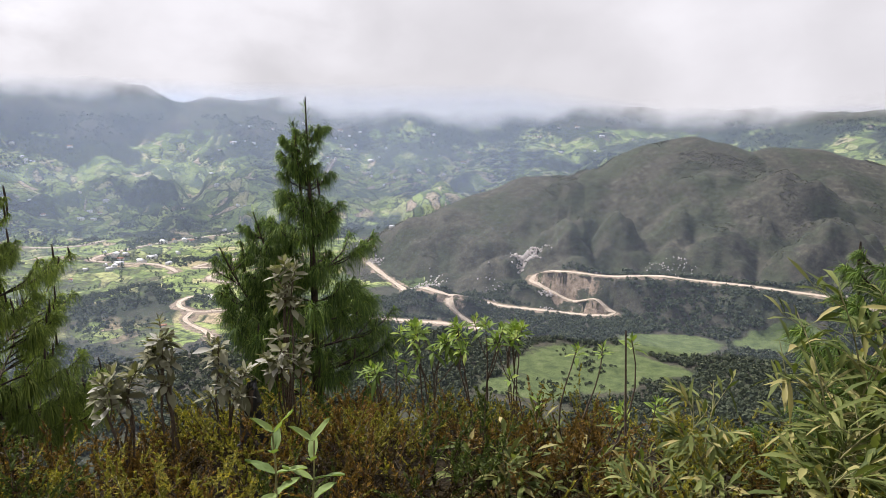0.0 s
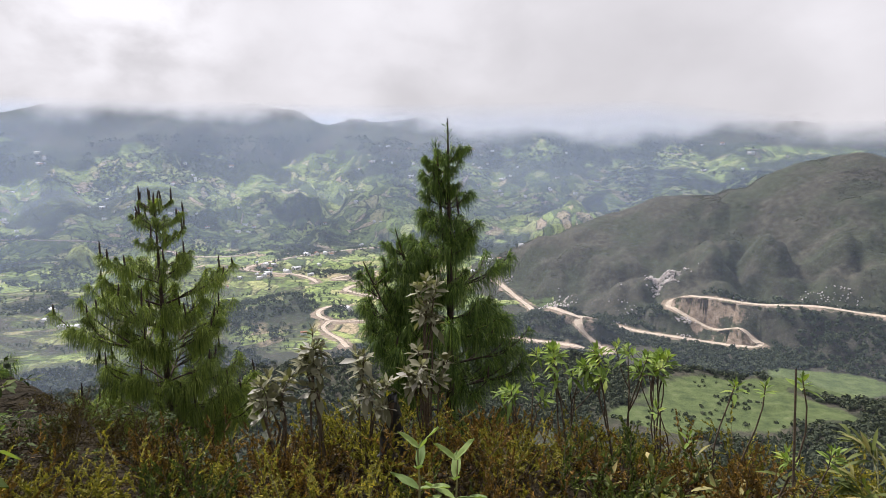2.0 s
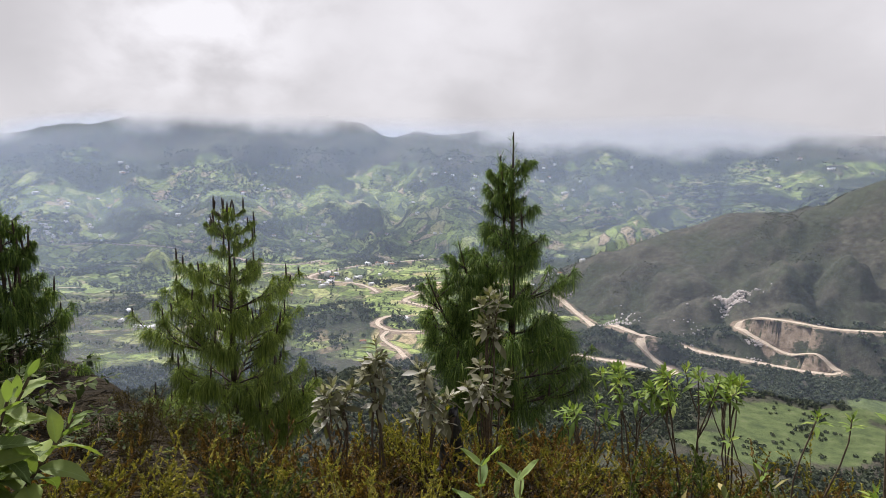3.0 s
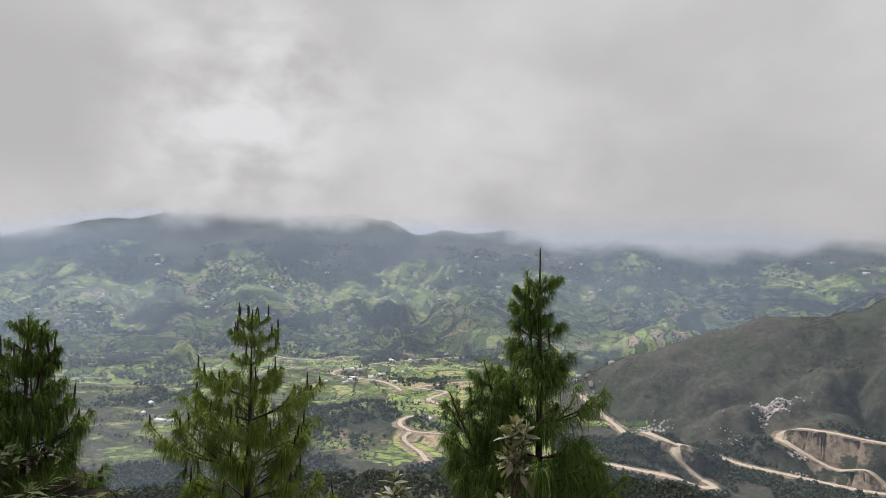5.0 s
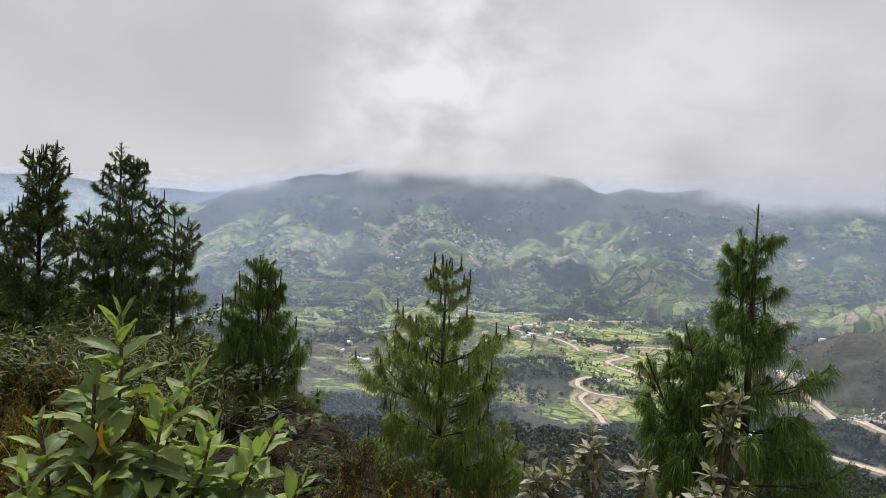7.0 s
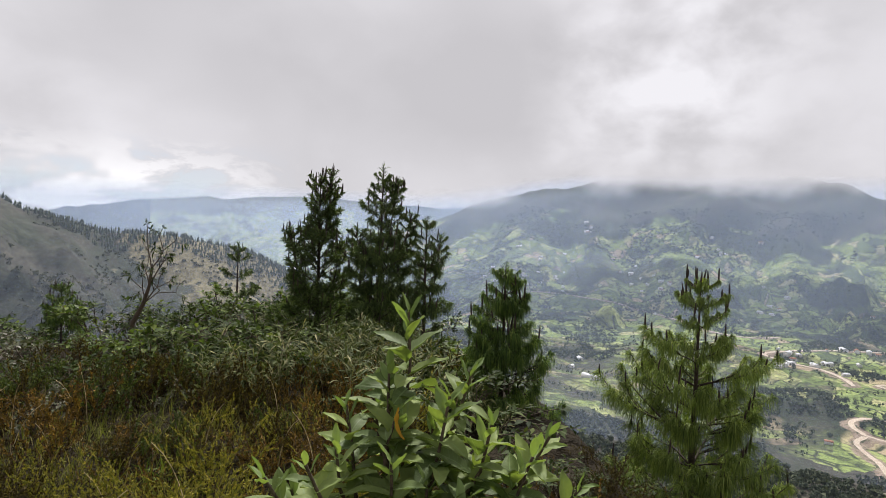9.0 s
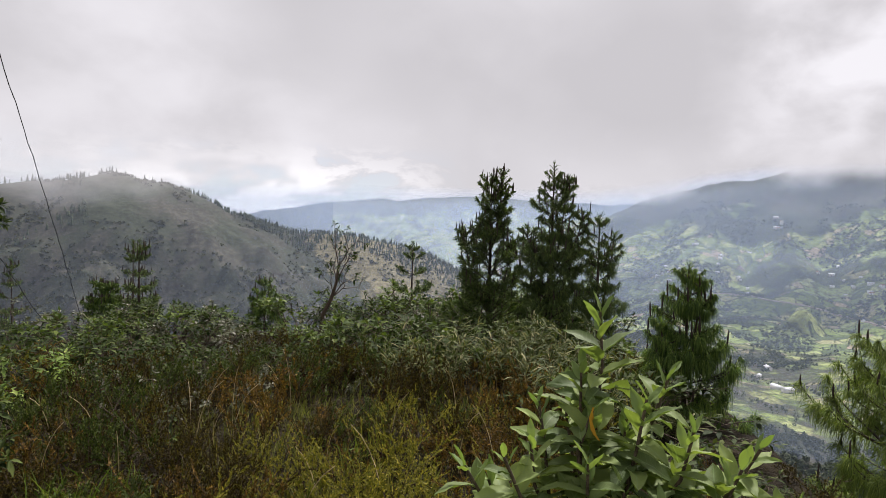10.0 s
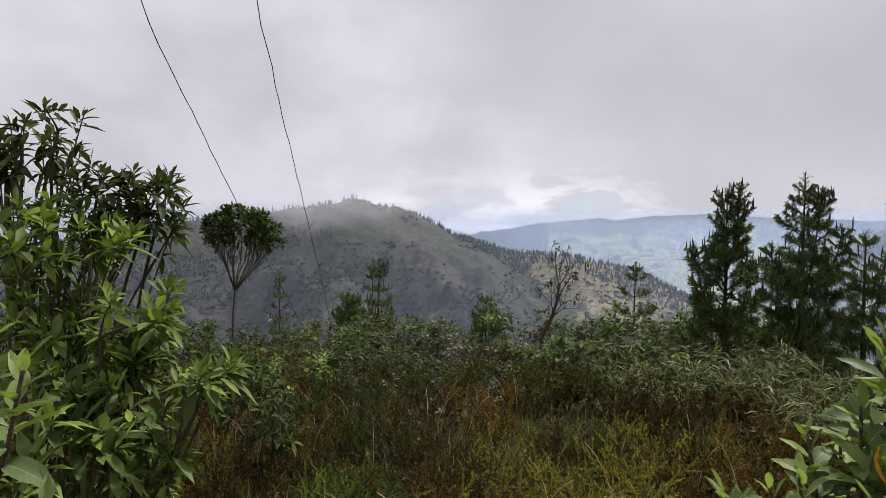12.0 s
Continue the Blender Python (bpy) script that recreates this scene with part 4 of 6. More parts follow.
def broad_bush(x, y, z, tips, seed, label, group="", old=()):
    """A bush of broad leaves. tips: (east, north, height, size) of each shoot's end, from the foot."""
    rng = np.random.default_rng(seed)
    ob = tagged(new("broad_leaved_bush"), label, "shrub", group)
    ob.location = (x, y, z)
    for tx, ty, tz, size in tips:
        u = np.linspace(0, 1, 9)
        p = np.stack([tx * u ** 1.3, ty * u ** 1.3, -0.05 + (tz + 0.05) * u], -1) + rng.normal(size=(9, 3)) * 0.012
        st = part_of("stem", tube(p, np.linspace(0.011, 0.005, 9), 6), M_TWIG, ob, "", True)
        axis = unit(p[-1] - p[-3])
        count = 14
        pos, d, ln, _, _ = rosette(rng, p[-1], axis, count, 0.185 * size, 0.05, 0.3, 0.28 * size, 1.22)
        for k in range(count):
            young = k > count - 5
            set_leaf(YOUNG[k % 2] if young else BIG[rng.integers(4)], st, pos[k], d[k], ln[k] / (0.08 if young else 0.14) * (0.62 if young else 1.0), rng)
        for k in range(9):
            f = rng.uniform(0.45, 0.85)
            pp, t = along(p, np.array([f]))
            a = rng.uniform(0, 6.3)
            set_leaf(BIG[rng.integers(4)], st, pp[0], (math.cos(a), math.sin(a), rng.uniform(-0.1, 0.5)), size * rng.uniform(0.8, 1.2), rng)
    for ox, oy, oz in old:
        set_leaf(OLD[0], ob, (ox, oy, oz), (rng.normal() * 0.2, -0.2, -1), 0.8, rng)
    return ob


def build_broad_bushes():
    rng = np.random.default_rng(5)
    x, y = -2.2, 0.78
    z = spot(x, y)
    tips = [(-0.16, 0.12, 1.42, 1.15), (-0.10, 0.0, 1.24, 1.0), (-0.05, 0.28, 1.2, 1.0), (0.02, -0.05, 1.12, 1.0), (-0.30, 0.05, 1.14, 0.95), (0.12, -0.34, 1.02, 0.9), (0.06, -0.46, 0.98, 0.95),
            (0.20, 0.22, 1.08, 1.0), (0.26, 0.40, 1.06, 1.05), (0.34, 0.30, 1.0, 0.95), (0.10, 0.12, 1.16, 1.0), (0.18, -0.12, 1.0, 1.05), (0.0, -0.22, 1.05, 0.9), (0.30, 0.10, 0.92, 1.0),
            (-0.12, -0.16, 1.12, 0.9), (0.16, 0.02, 0.9, 1.05), (0.36, 0.46, 0.9, 0.95), (0.24, -0.26, 0.86, 1.0), (0.12, -0.42, 0.84, 1.05), (0.0, -0.36, 0.92, 1.0), (0.30, -0.05, 0.80, 1.1), (0.36, 0.2, 0.82, 1.0), (0.22, 0.36, 0.86, 1.0), (-0.18, 0.24, 1.02, 1.0), (0.1, 0.3, 0.98, 1.0)]
    tips = [(a, b, c - z, s) for a, b, c, s in tips]
    broad_bush(x, y, z, tips, 31, "fresh green bush of broad pointed leaves, some turned orange", old=[(0.06, -0.04, 1.14 - z), (0.04, -0.03, 0.98 - z), (0.08, -0.02, 0.90 - z)])
    x, y = -1.62, -1.62
    z = spot(x, y)
    broad_bush(x, y, z, [(-0.02, 0.26, 1.40 - z, 0.95), (-0.05, 0.10, 1.25 - z, 1.0), (-0.02, 0.32, 1.10 - z, 1.0), (0.0, 0.2, 0.95 - z, 0.95), (-0.2, 0.25, 0.9 - z, 1.0), (-0.25, 0.1, 1.15 - z, 1.0)], 32, "green bush of long pointed leaves with pinkish buds")


build_broad_bushes()

# seedlings with paired leaves by the camera
for k, (x, y, top) in enumerate(((-0.68, 1.82, 0.66), (-0.55, 1.82, 0.63))):
    z = spot(x, y)
    ob = tagged(new("seedling"), "pale green seedling with a few long paired leaves", "plant", "pale seedlings")
    ob.location = (x, y, z)
    rng = np.random.default_rng(40 + k)
    p = np.stack([np.zeros(6), np.zeros(6), np.linspace(-0.03, top - z, 6)], -1) + rng.normal(size=(6, 3)) * 0.004
    st = part_of("stem", tube(p, np.linspace(0.006, 0.003, 6), 6), M_CANE, ob, "", True)
    for j in range(8):
        h = (top - z) * (1 - 0.12 * (j // 2))
        a = 0.4 + (j % 2) * math.pi + (j // 2) * 1.3
        up = 1.1 - 0.35 * (j // 2)
        set_leaf(YOUNG[j % 2], st, (0, 0, h), (math.cos(a), math.sin(a), up), 1.0 + 0.1 * (j // 2), rng)

# thin saplings on the bank
for x, y, top, seed, n_l in ((0.55, 2.81, 0.63, 71, 12), (0.65, 2.79, 0.64, 72, 12), (0.74, 2.55, 0.76, 73, 12), (0.30, 3.1, 0.38, 74, 9), (0.85, 2.75, 0.35, 75, 10), (0.45, 2.95, 0.30, 76, 8)):
    z = spot(x, y)
    rng = np.random.default_rng(seed)
    ob = tagged(new("thin_sapling"), "thin bare-stemmed sapling with a star of leaves on top", "plant", "thin saplings")
    ob.location = (x, y, z)
    u = np.linspace(0, 1, 9)
    p = np.stack([0.05 * np.sin(u * 5 + seed), 0.04 * np.cos(u * 4), -0.05 + (top - z + 0.05) * u], -1)
    st = part_of("stem", tube(p, np.linspace(0.006, 0.003, 9), 5), M_TWIG, ob, "", True)
    part_of("leaf_star", leaves(*rosette(rng, p[-1], (0, 0, 1), n_l, 0.085, 0.02, 0.35, 0.05, 1.0), rng), M_LIGHT, st)
ob = tagged(new("bare_stalk"), "straight dry brown stalk with one leafy side branch", "plant")
z = spot(0.74, 2.42)
ob.location = (0.74, 2.42, z)
part_of("stem", tube(np.array([(0.0, 0.0, -0.05), (-0.005, 0.01, 0.3), (-0.02, 0.05, 0.82 - z)]), [0.006, 0.006, 0.004], 6), M_TWIG, ob, "", True)
rng = np.random.default_rng(77)
rods, tips = [], []
branching(rng, (0.0, 0.0, 0.25), (0.75, 0.2, 0.55), 0.17, 2, 0.005, rods, tips, 0.4, 0.25)
br = part_of("side_branch", tube(*rods[0], 5), M_TWIG, ob, "", True)
for p, r in rods[1:]:
    part_of("twig", tube(p, r, 5), M_TWIG, br, "", True)
ros = [rosette(rng, p, d, 8, 0.075, 0.02, 0.25, 0.06) for p, d in tips]
part_of("foliage", leaves(*[np.concatenate(c) for c in zip(*ros)], rng), M_LIGHT, br)


def bamboo(x, y, top, seed, culms, spread, label, leaf=0.14, lean=(0, 0), wide=0.016, near=True):
    """A clump of thin arching canes with fans of long narrow leaves at the nodes."""
    rng = np.random.default_rng(seed)
    z = spot(x, y)
    ob = tagged(new("bamboo_clump"), label, "bamboo", "bamboo clumps")
    ob.location = (x, y, z)
    for c in range(culms):
        h = (top - z) * rng.uniform(0.6, 1.0)
        bx, by = rng.normal(size=2) * spread * 0.45
        ex, ey = rng.normal(size=2) * 0.25 * h + np.array(lean) * h
        u = np.linspace(0, 1, 10)
        p = np.stack([bx + ex * u ** 2, by + ey * u ** 2, -0.05 + (h + 0.05) * (u - 0.12 * u ** 3) / 0.88], -1)
        rods, sets = [], []
        for f in np.arange(0.3, 1.01, 0.12):
            pos, t = along(p, np.array([min(f, 0.99)]))
            for b in range(rng.integers(1, 4) if f < 0.95 else 2):
                a = rng.uniform(0, 6.3)
                d = unit(np.array([math.cos(a), math.sin(a), rng.uniform(0.2, 0.9)]))
                ln = rng.uniform(0.07, 0.2)
                q = pos[0] + d * np.linspace(0, ln, 4)[:, None]
                rods.append(tube(q, [0.002, 0.002, 0.0015, 0.001], 4))
                k = rng.integers(4, 8)
                lp, _ = along(q, np.linspace(0.35, 0.99, k))
                e = unit(d + rng.normal(size=(k, 3)) * 0.55)
                sets.append((lp, e, leaf * rng.uniform(0.6, 1.15, k), wide * rng.uniform(0.7, 1.2, k), rng.uniform(0.05, 0.5, k)))
        stick = tube(p, np.linspace(0.007, 0.002, 10), 5)
        cane = part_of("cane", stick if near else merge([stick, *rods]), M_CANE, ob, "", True)
        for rod in rods if near else ():
            part_of("twig", rod, M_CANE, cane)
        part_of("foliage", leaves(*[np.concatenate(s) for s in zip(*sets)], rng), M_BAMBOO if near else M_THICKET, cane)
    return ob


GREEN_CANE = "clump of thin bamboo with long yellow-green leaves"
bamboo(1.50, 2.25, 1.20, 81, 3, 0.2, GREEN_CANE, 0.17, (-0.16, 0.1), 0.022)
bamboo(1.72, 2.3, 1.05, 82, 5, 0.35, GREEN_CANE, 0.19, (-0.05, 0), 0.025)
bamboo(1.40, 2.05, 0.66, 83, 4, 0.35, GREEN_CANE, 0.19, (0, 0), 0.026)
bamboo(1.95, 2.0, 1.02, 84, 5, 0.35, GREEN_CANE, 0.20, (0, 0), 0.026)
bamboo(1.62, 1.8, 0.62, 85, 4, 0.3, GREEN_CANE, 0.20, (0, 0), 0.028)
LOW_CANE = "low dwarf bamboo with broad dry-tipped leaves"
for k, (x, y, top) in enumerate(((0.30, 2.3, 0.42), (0.62, 2.3, 0.42), (0.95, 2.25, 0.45), (1.2, 2.3, 0.55), (0.15, 2.75, 0.28), (0.5, 2.65, 0.3), (1.0, 2.6, 0.5))):
    bamboo(x, y, top - 0.08, 90 + k, 2, 0.3, LOW_CANE, 0.13, (0, 0), 0.020)
FAR_CANE = "dense bamboo thicket with narrow pale leaves"
for k, (x, y, top) in enumerate(((-6.9, 2.3, 0.62), (-6.7, 2.9, 0.60), (-6.3, 2.6, 0.45), (-7.3, 1.9, 0.5), (-6.0, 3.0, 0.35), (-7.0, 1.6, 0.25), (-7.4, 2.9, 0.6), (-5.6, 2.7, 0.2), (-5.3, 3.2, 0.1))):
    bamboo(x, y, top, 110 + k, 9, 0.55, FAR_CANE, 0.17, (0, 0), 0.017, False)


# -- low heath
def heath_bush(seed, size, twigs, dense, cut=1.0):
    """A low heath bush: fine twigs with scale leaves, yellow-green tips."""
    rng = np.random.default_rng(seed)
    rods, low, tip = [], [], []
    for k in range(twigs):
        a, l = rng.uniform(0, 6.3), size * rng.uniform(0.55, 1.08)
        out = rng.uniform(0, 0.8)
        u = np.linspace(0, 1, 6)
        b = rng.normal(size=2) * size * 0.22
        p = np.stack([b[0] + math.cos(a) * out * l * u ** 1.4, b[1] + math.sin(a) * out * l * u ** 1.4, l * u], -1) + rng.normal(size=(6, 3)) * 0.008
        rods.append(tube(p, np.linspace(0.003, 0.0014, 6), 3))
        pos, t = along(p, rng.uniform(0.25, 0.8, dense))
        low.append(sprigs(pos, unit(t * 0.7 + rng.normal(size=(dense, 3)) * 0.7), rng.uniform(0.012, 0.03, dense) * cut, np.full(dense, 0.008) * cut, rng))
        for f in (0.5, 0.64, 0.78, 0.9, 0.99):      # feathery shoots, thick with small leaves
            q0, t = along(p, np.array([f]))
            d = unit(t[0] + rng.normal(size=3) * 0.55 + np.array([0, 0, 0.35]))
            q = q0[0] + d * np.linspace(0, size * rng.uniform(0.16, 0.3), 4)[:, None]
            n_l = int(dense * 0.7)
            g = rng.random(n_l)
            pos, t = along(q, g)
            way = unit(t * 0.85 + rng.normal(size=(n_l, 3)) * 0.42)
            tip.append(sprigs(pos, way, (0.026 - 0.012 * g) * rng.uniform(0.7, 1.2, n_l) * cut, np.full(n_l, 0.0085) * cut, rng))
    return merge(rods), merge(low), merge(tip)


def scatter_heath():
    rng = np.random.default_rng(200)
    kinds = []
    for k in range(8):
        w, lo, ti = heath_bush(210 + k, 0.42, 20, 44)
        ob = tagged(new("heath_bush"), "low heath bush with rusty stems and yellow-green tips", "shrub", "heath bushes on the knoll")
        part_of("branchwork", w, M_TWIG, ob)
        part_of("lower_foliage", lo, M_HEATH_LOW, ob, "rusty brown lower leaves, coloured darker as the shaded base")
        part_of("fresh_growth", ti, (M_HEATH_GOLD, M_HEATH_GOLD, M_HEATH_RUST, M_HEATH_GOLD, M_HEATH_TIP, M_HEATH_RUST, M_HEATH_TIP, M_HEATH_OLIVE)[k], ob, "yellow-green shoot tips")
        kinds.append(ob)
    placed = []
    tries = 0
    while len(placed) < 240 and tries < 9000:
        tries += 1
        az, r = rng.uniform(-40, 128), rng.uniform(1.5, 5.5)
        x, y = -r * math.sin(radians(az)) - 0.2, r * math.cos(radians(az)) - 0.2
        if az < 40 and r > 4.4 or (x > 0.75 and rng.random() < 0.7):
            continue
        if any((x - a) ** 2 + (y - b) ** 2 < 0.21 ** 2 for a, b in placed):
            continue
        placed.append((x, y))
        bank = 38 <= az < 62 and r > 3.3         # lower growth where the bank falls away
        s = rng.uniform(0.5, 0.75) if bank else rng.uniform(0.85, 1.2)
        m = Matrix.LocRotScale((x, y, ground_at(x, y) - 0.03), Euler((0, 0, rng.uniform(0, 6.3))), None)
        if len(placed) <= 8:
            ob = kinds[len(placed) - 1]
            ob.matrix_basis = m
        else:
            drift = float(fbm(np.array([x]), np.array([y]), 1.1, 3, 45)[0]) + rng.normal() * 0.12
            drift = drift - 0.3 if bank else drift + 0.18 if az < 48 else drift
            among = (0, 1, 3, 3) if drift > 0.22 else (2, 5, 0) if drift > 0.0 else (4, 6, 5) if drift > -0.2 else (7, 4, 6)
            ob = copy_thing(kinds[rng.choice(among)], m)
        ob.scale = (s, s, s * rng.uniform(0.62, 1.0) if az < 48 else s * rng.uniform(0.5, 1.1))
    # farther out nobody could count them
    stock = [heath_bush(230 + k, 0.5, 13, 26, 1.6) for k in range(5)]
    lots = ([], [], [], [], [], [])
    for k in range(230):
        az, r = rng.uniform(57, 132), 5.2 + 5.0 * rng.random() ** 0.8
        x, y = -r * math.sin(radians(az)), r * math.cos(radians(az))
        g = ground_at(x, y)
        a, s = rng.uniform(0, 6.3), rng.uniform(0.45, 1.1)
        rot = np.array([[math.cos(a), -math.sin(a), 0], [math.sin(a), math.cos(a), 0], [0, 0, 1]]) * s
        drift = float(fbm(np.array([x]), np.array([y]), 1.6, 3, 45)[0]) + rng.normal() * 0.1
        three = (lots[0], lots[1], lots[4] if drift > 0.22 else lots[3] if drift > -0.04 else lots[2] if drift > -0.28 else lots[5])
        for lot, (v, q, t) in zip(three, [(*p, None)[:3] for p in stock[k % 5]]):
            lot.append((v @ rot.T + np.array([x, y, g - 0.03]), q, t))
    ob = tagged(new("heath"), "brown and yellow-green heath covering the meadow", "heath", kind="stuff")
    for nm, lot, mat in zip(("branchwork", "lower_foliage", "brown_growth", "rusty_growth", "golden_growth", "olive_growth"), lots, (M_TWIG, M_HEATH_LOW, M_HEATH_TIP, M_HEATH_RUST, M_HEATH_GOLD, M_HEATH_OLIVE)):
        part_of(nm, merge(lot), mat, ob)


scatter_heath()


def scatter_grass():
    rng = np.random.default_rng(300)
    n_t, per = 640, 22
    az = np.radians(rng.uniform(58, 130, n_t))
    r = 3.2 + 6.5 * rng.random(n_t) ** 1.7
    cx, cy = -r * np.sin(az) - 0.3, r * np.cos(az) - 0.3
    cz = land(cx, cy)
    base = np.repeat(np.stack([cx, cy, cz - 0.02], -1), per, 0) + rng.normal(size=(n_t * per, 3)) * np.array([0.05, 0.05, 0])
    d = unit(rng.normal(size=base.shape) * np.array([0.28, 0.28, 0.1]) + np.array([0, 0, 1.0]))
    ln = rng.uniform(0.16, 0.46, len(base))
    me = part_of("blades", ribbons(base, d, ln, np.full(len(base), 0.006), rng.uniform(0.0, 0.7, len(base)), rng), M_GRASS, None)
    me.name = "grass"
    tagged(me, "tufts of yellow-green and straw-coloured grass", "grass", kind="stuff")
    for k, (gx, gy, n_g) in enumerate(((-4.35, -1.15, 190), (-4.15, -1.35, 150), (-3.6, -1.45, 120), (-3.3, -1.0, 110), (-3.2, -0.75, 120), (-4.9, 0.55, 80), (-3.5, -0.2, 90), (-3.0, -0.3, 90), (-3.1, 0.2, 90), (-1.75, 1.62, 60), (-3.4, 1.2, 70), (-3.3, -1.6, 100))):
        base = np.array([gx, gy, ground_at(gx, gy) - 0.02]) + rng.normal(size=(n_g, 3)) * np.array([0.12, 0.12, 0])
        d = unit(rng.normal(size=base.shape) * np.array([0.35, 0.35, 0.1]) + np.array([0, 0, 1.0]))
        ob = part_of("grass_tuft", ribbons(base, d, rng.uniform(0.3, 0.6, n_g), np.full(n_g, 0.009), rng.uniform(0.1, 0.8, n_g), rng), M_BLADE, None)
        tagged(ob, "thick tuft of long green grass in the heath", "grass", "green grass tufts")
    # single tall dry stalks
    for k in range(44):
        a, r = radians(rng.uniform(52, 124)), rng.uniform(2.6, 7.0)
        x, y = -r * math.sin(a) - 0.3, r * math.cos(a) - 0.3
        u = np.linspace(0, 1, 8)
        h, b = rng.uniform(0.45, 0.75), rng.uniform(0, 6.3)
        p = np.stack([math.cos(b) * 0.3 * h * u ** 2.2, math.sin(b) * 0.3 * h * u ** 2.2, h * (u - 0.15 * u ** 4)], -1)
        ob = part_of("grass_stalk", tube(p, np.linspace(0.003, 0.002, 8), 4), M_STRAW, None)
        ob.location = (x, y, ground_at(x, y))
        tagged(ob, "tall dry straw-coloured grass stalk", "grass", "dry grass stalks")


M_BLADE = leafy("green_blades", (0.06, 0.10, 0.02), (0.14, 0.20, 0.035), (0.26, 0.28, 0.07), 0.3, 0.6)
M_STRAW = principled("dry_straw", lambda n: n.ramp(n.noise(place_of(n), 12.0), [(0.3, (0.30, 0.22, 0.11)), (0.7, (0.52, 0.42, 0.24))]), 0.8)
scatter_grass()

# -- shrubs behind the meadow
def scatter_shrubs():
    rng = np.random.default_rng(400)
    kinds = []
    for k, (mat, leaf, label) in enumerate(((M_DARKLEAF, (0.075, 0.024), "dense dark green shrub"), (M_DARKLEAF, (0.06, 0.022), "dense dark green shrub"), (M_LIGHT, (0.09, 0.022), "shrub with fresh green pointed leaves"),
                                            (M_WHITISH, (0.06, 0.026), "shrub with whitish grey leaves"), (M_DARKLEAF, (0.09, 0.022), "shrub of narrow dark leaves"), (M_LAUREL, (0.09, 0.03), "rounded mid-green shrub"))):
        kinds.append(shrub("shrub", label + " at the meadow's edge", 0, 0, 0, 1.0, 410 + k, 5, 2, (leaf[0] * 1.5, leaf[1] * 1.9), 8, mat, 0.6, 0.009, "shrubs round the meadow", 0.6, 0.15, 0.3, along_stem=2, far=True))
    used = set()
    spots = []
    for k in range(115):
        az = rng.uniform(60, 131)
        r = rng.uniform(8.3, 15.5) if az > 62 else rng.uniform(5.5, 9)
        spots.append((az, r, rng.choice([0, 0, 0, 0, 1, 1, 1, 1, 4, 4, 4, 3, 5, 5]), rng.uniform(0.6, 0.95) + 0.05 * max(0.0, r - 9) + (0.25 if az < 84 else 0.0)))
    spots += [(46.5, 5.2, 1, 0.30), (44, 4.6, 0, 0.38), (50, 4.4, 1, 0.36), (54, 4.6, 4, 0.38)]     # dark shrubs on the bank between bush and pine
    for az, r, kind, s in [(104, 8.2, 3, 0.55), (98, 8.6, 3, 0.5), (84, 7.4, 3, 0.42), (100, 7.4, 3, 0.5), (109, 8.8, 2, 0.8), (97, 6.85, 3, 0.5), (92, 7.3, 3, 0.55)]:
        spots.append((az, r, kind, s))
    for az, r, kind, s in spots:
        x, y = -r * math.sin(radians(az)), r * math.cos(radians(az))
        m = Matrix.LocRotScale((x, y, ground_at(x, y) - 0.05), Euler((0, 0, rng.uniform(0, 6.3))), None)
        if kind in used:
            ob = copy_thing(kinds[kind], m)
        else:
            ob = kinds[kind]
            ob.matrix_basis = m
            used.add(kind)
        ob.scale = (s * rng.uniform(1.2, 1.8), s * rng.uniform(1.2, 1.8), s)


scatter_shrubs()

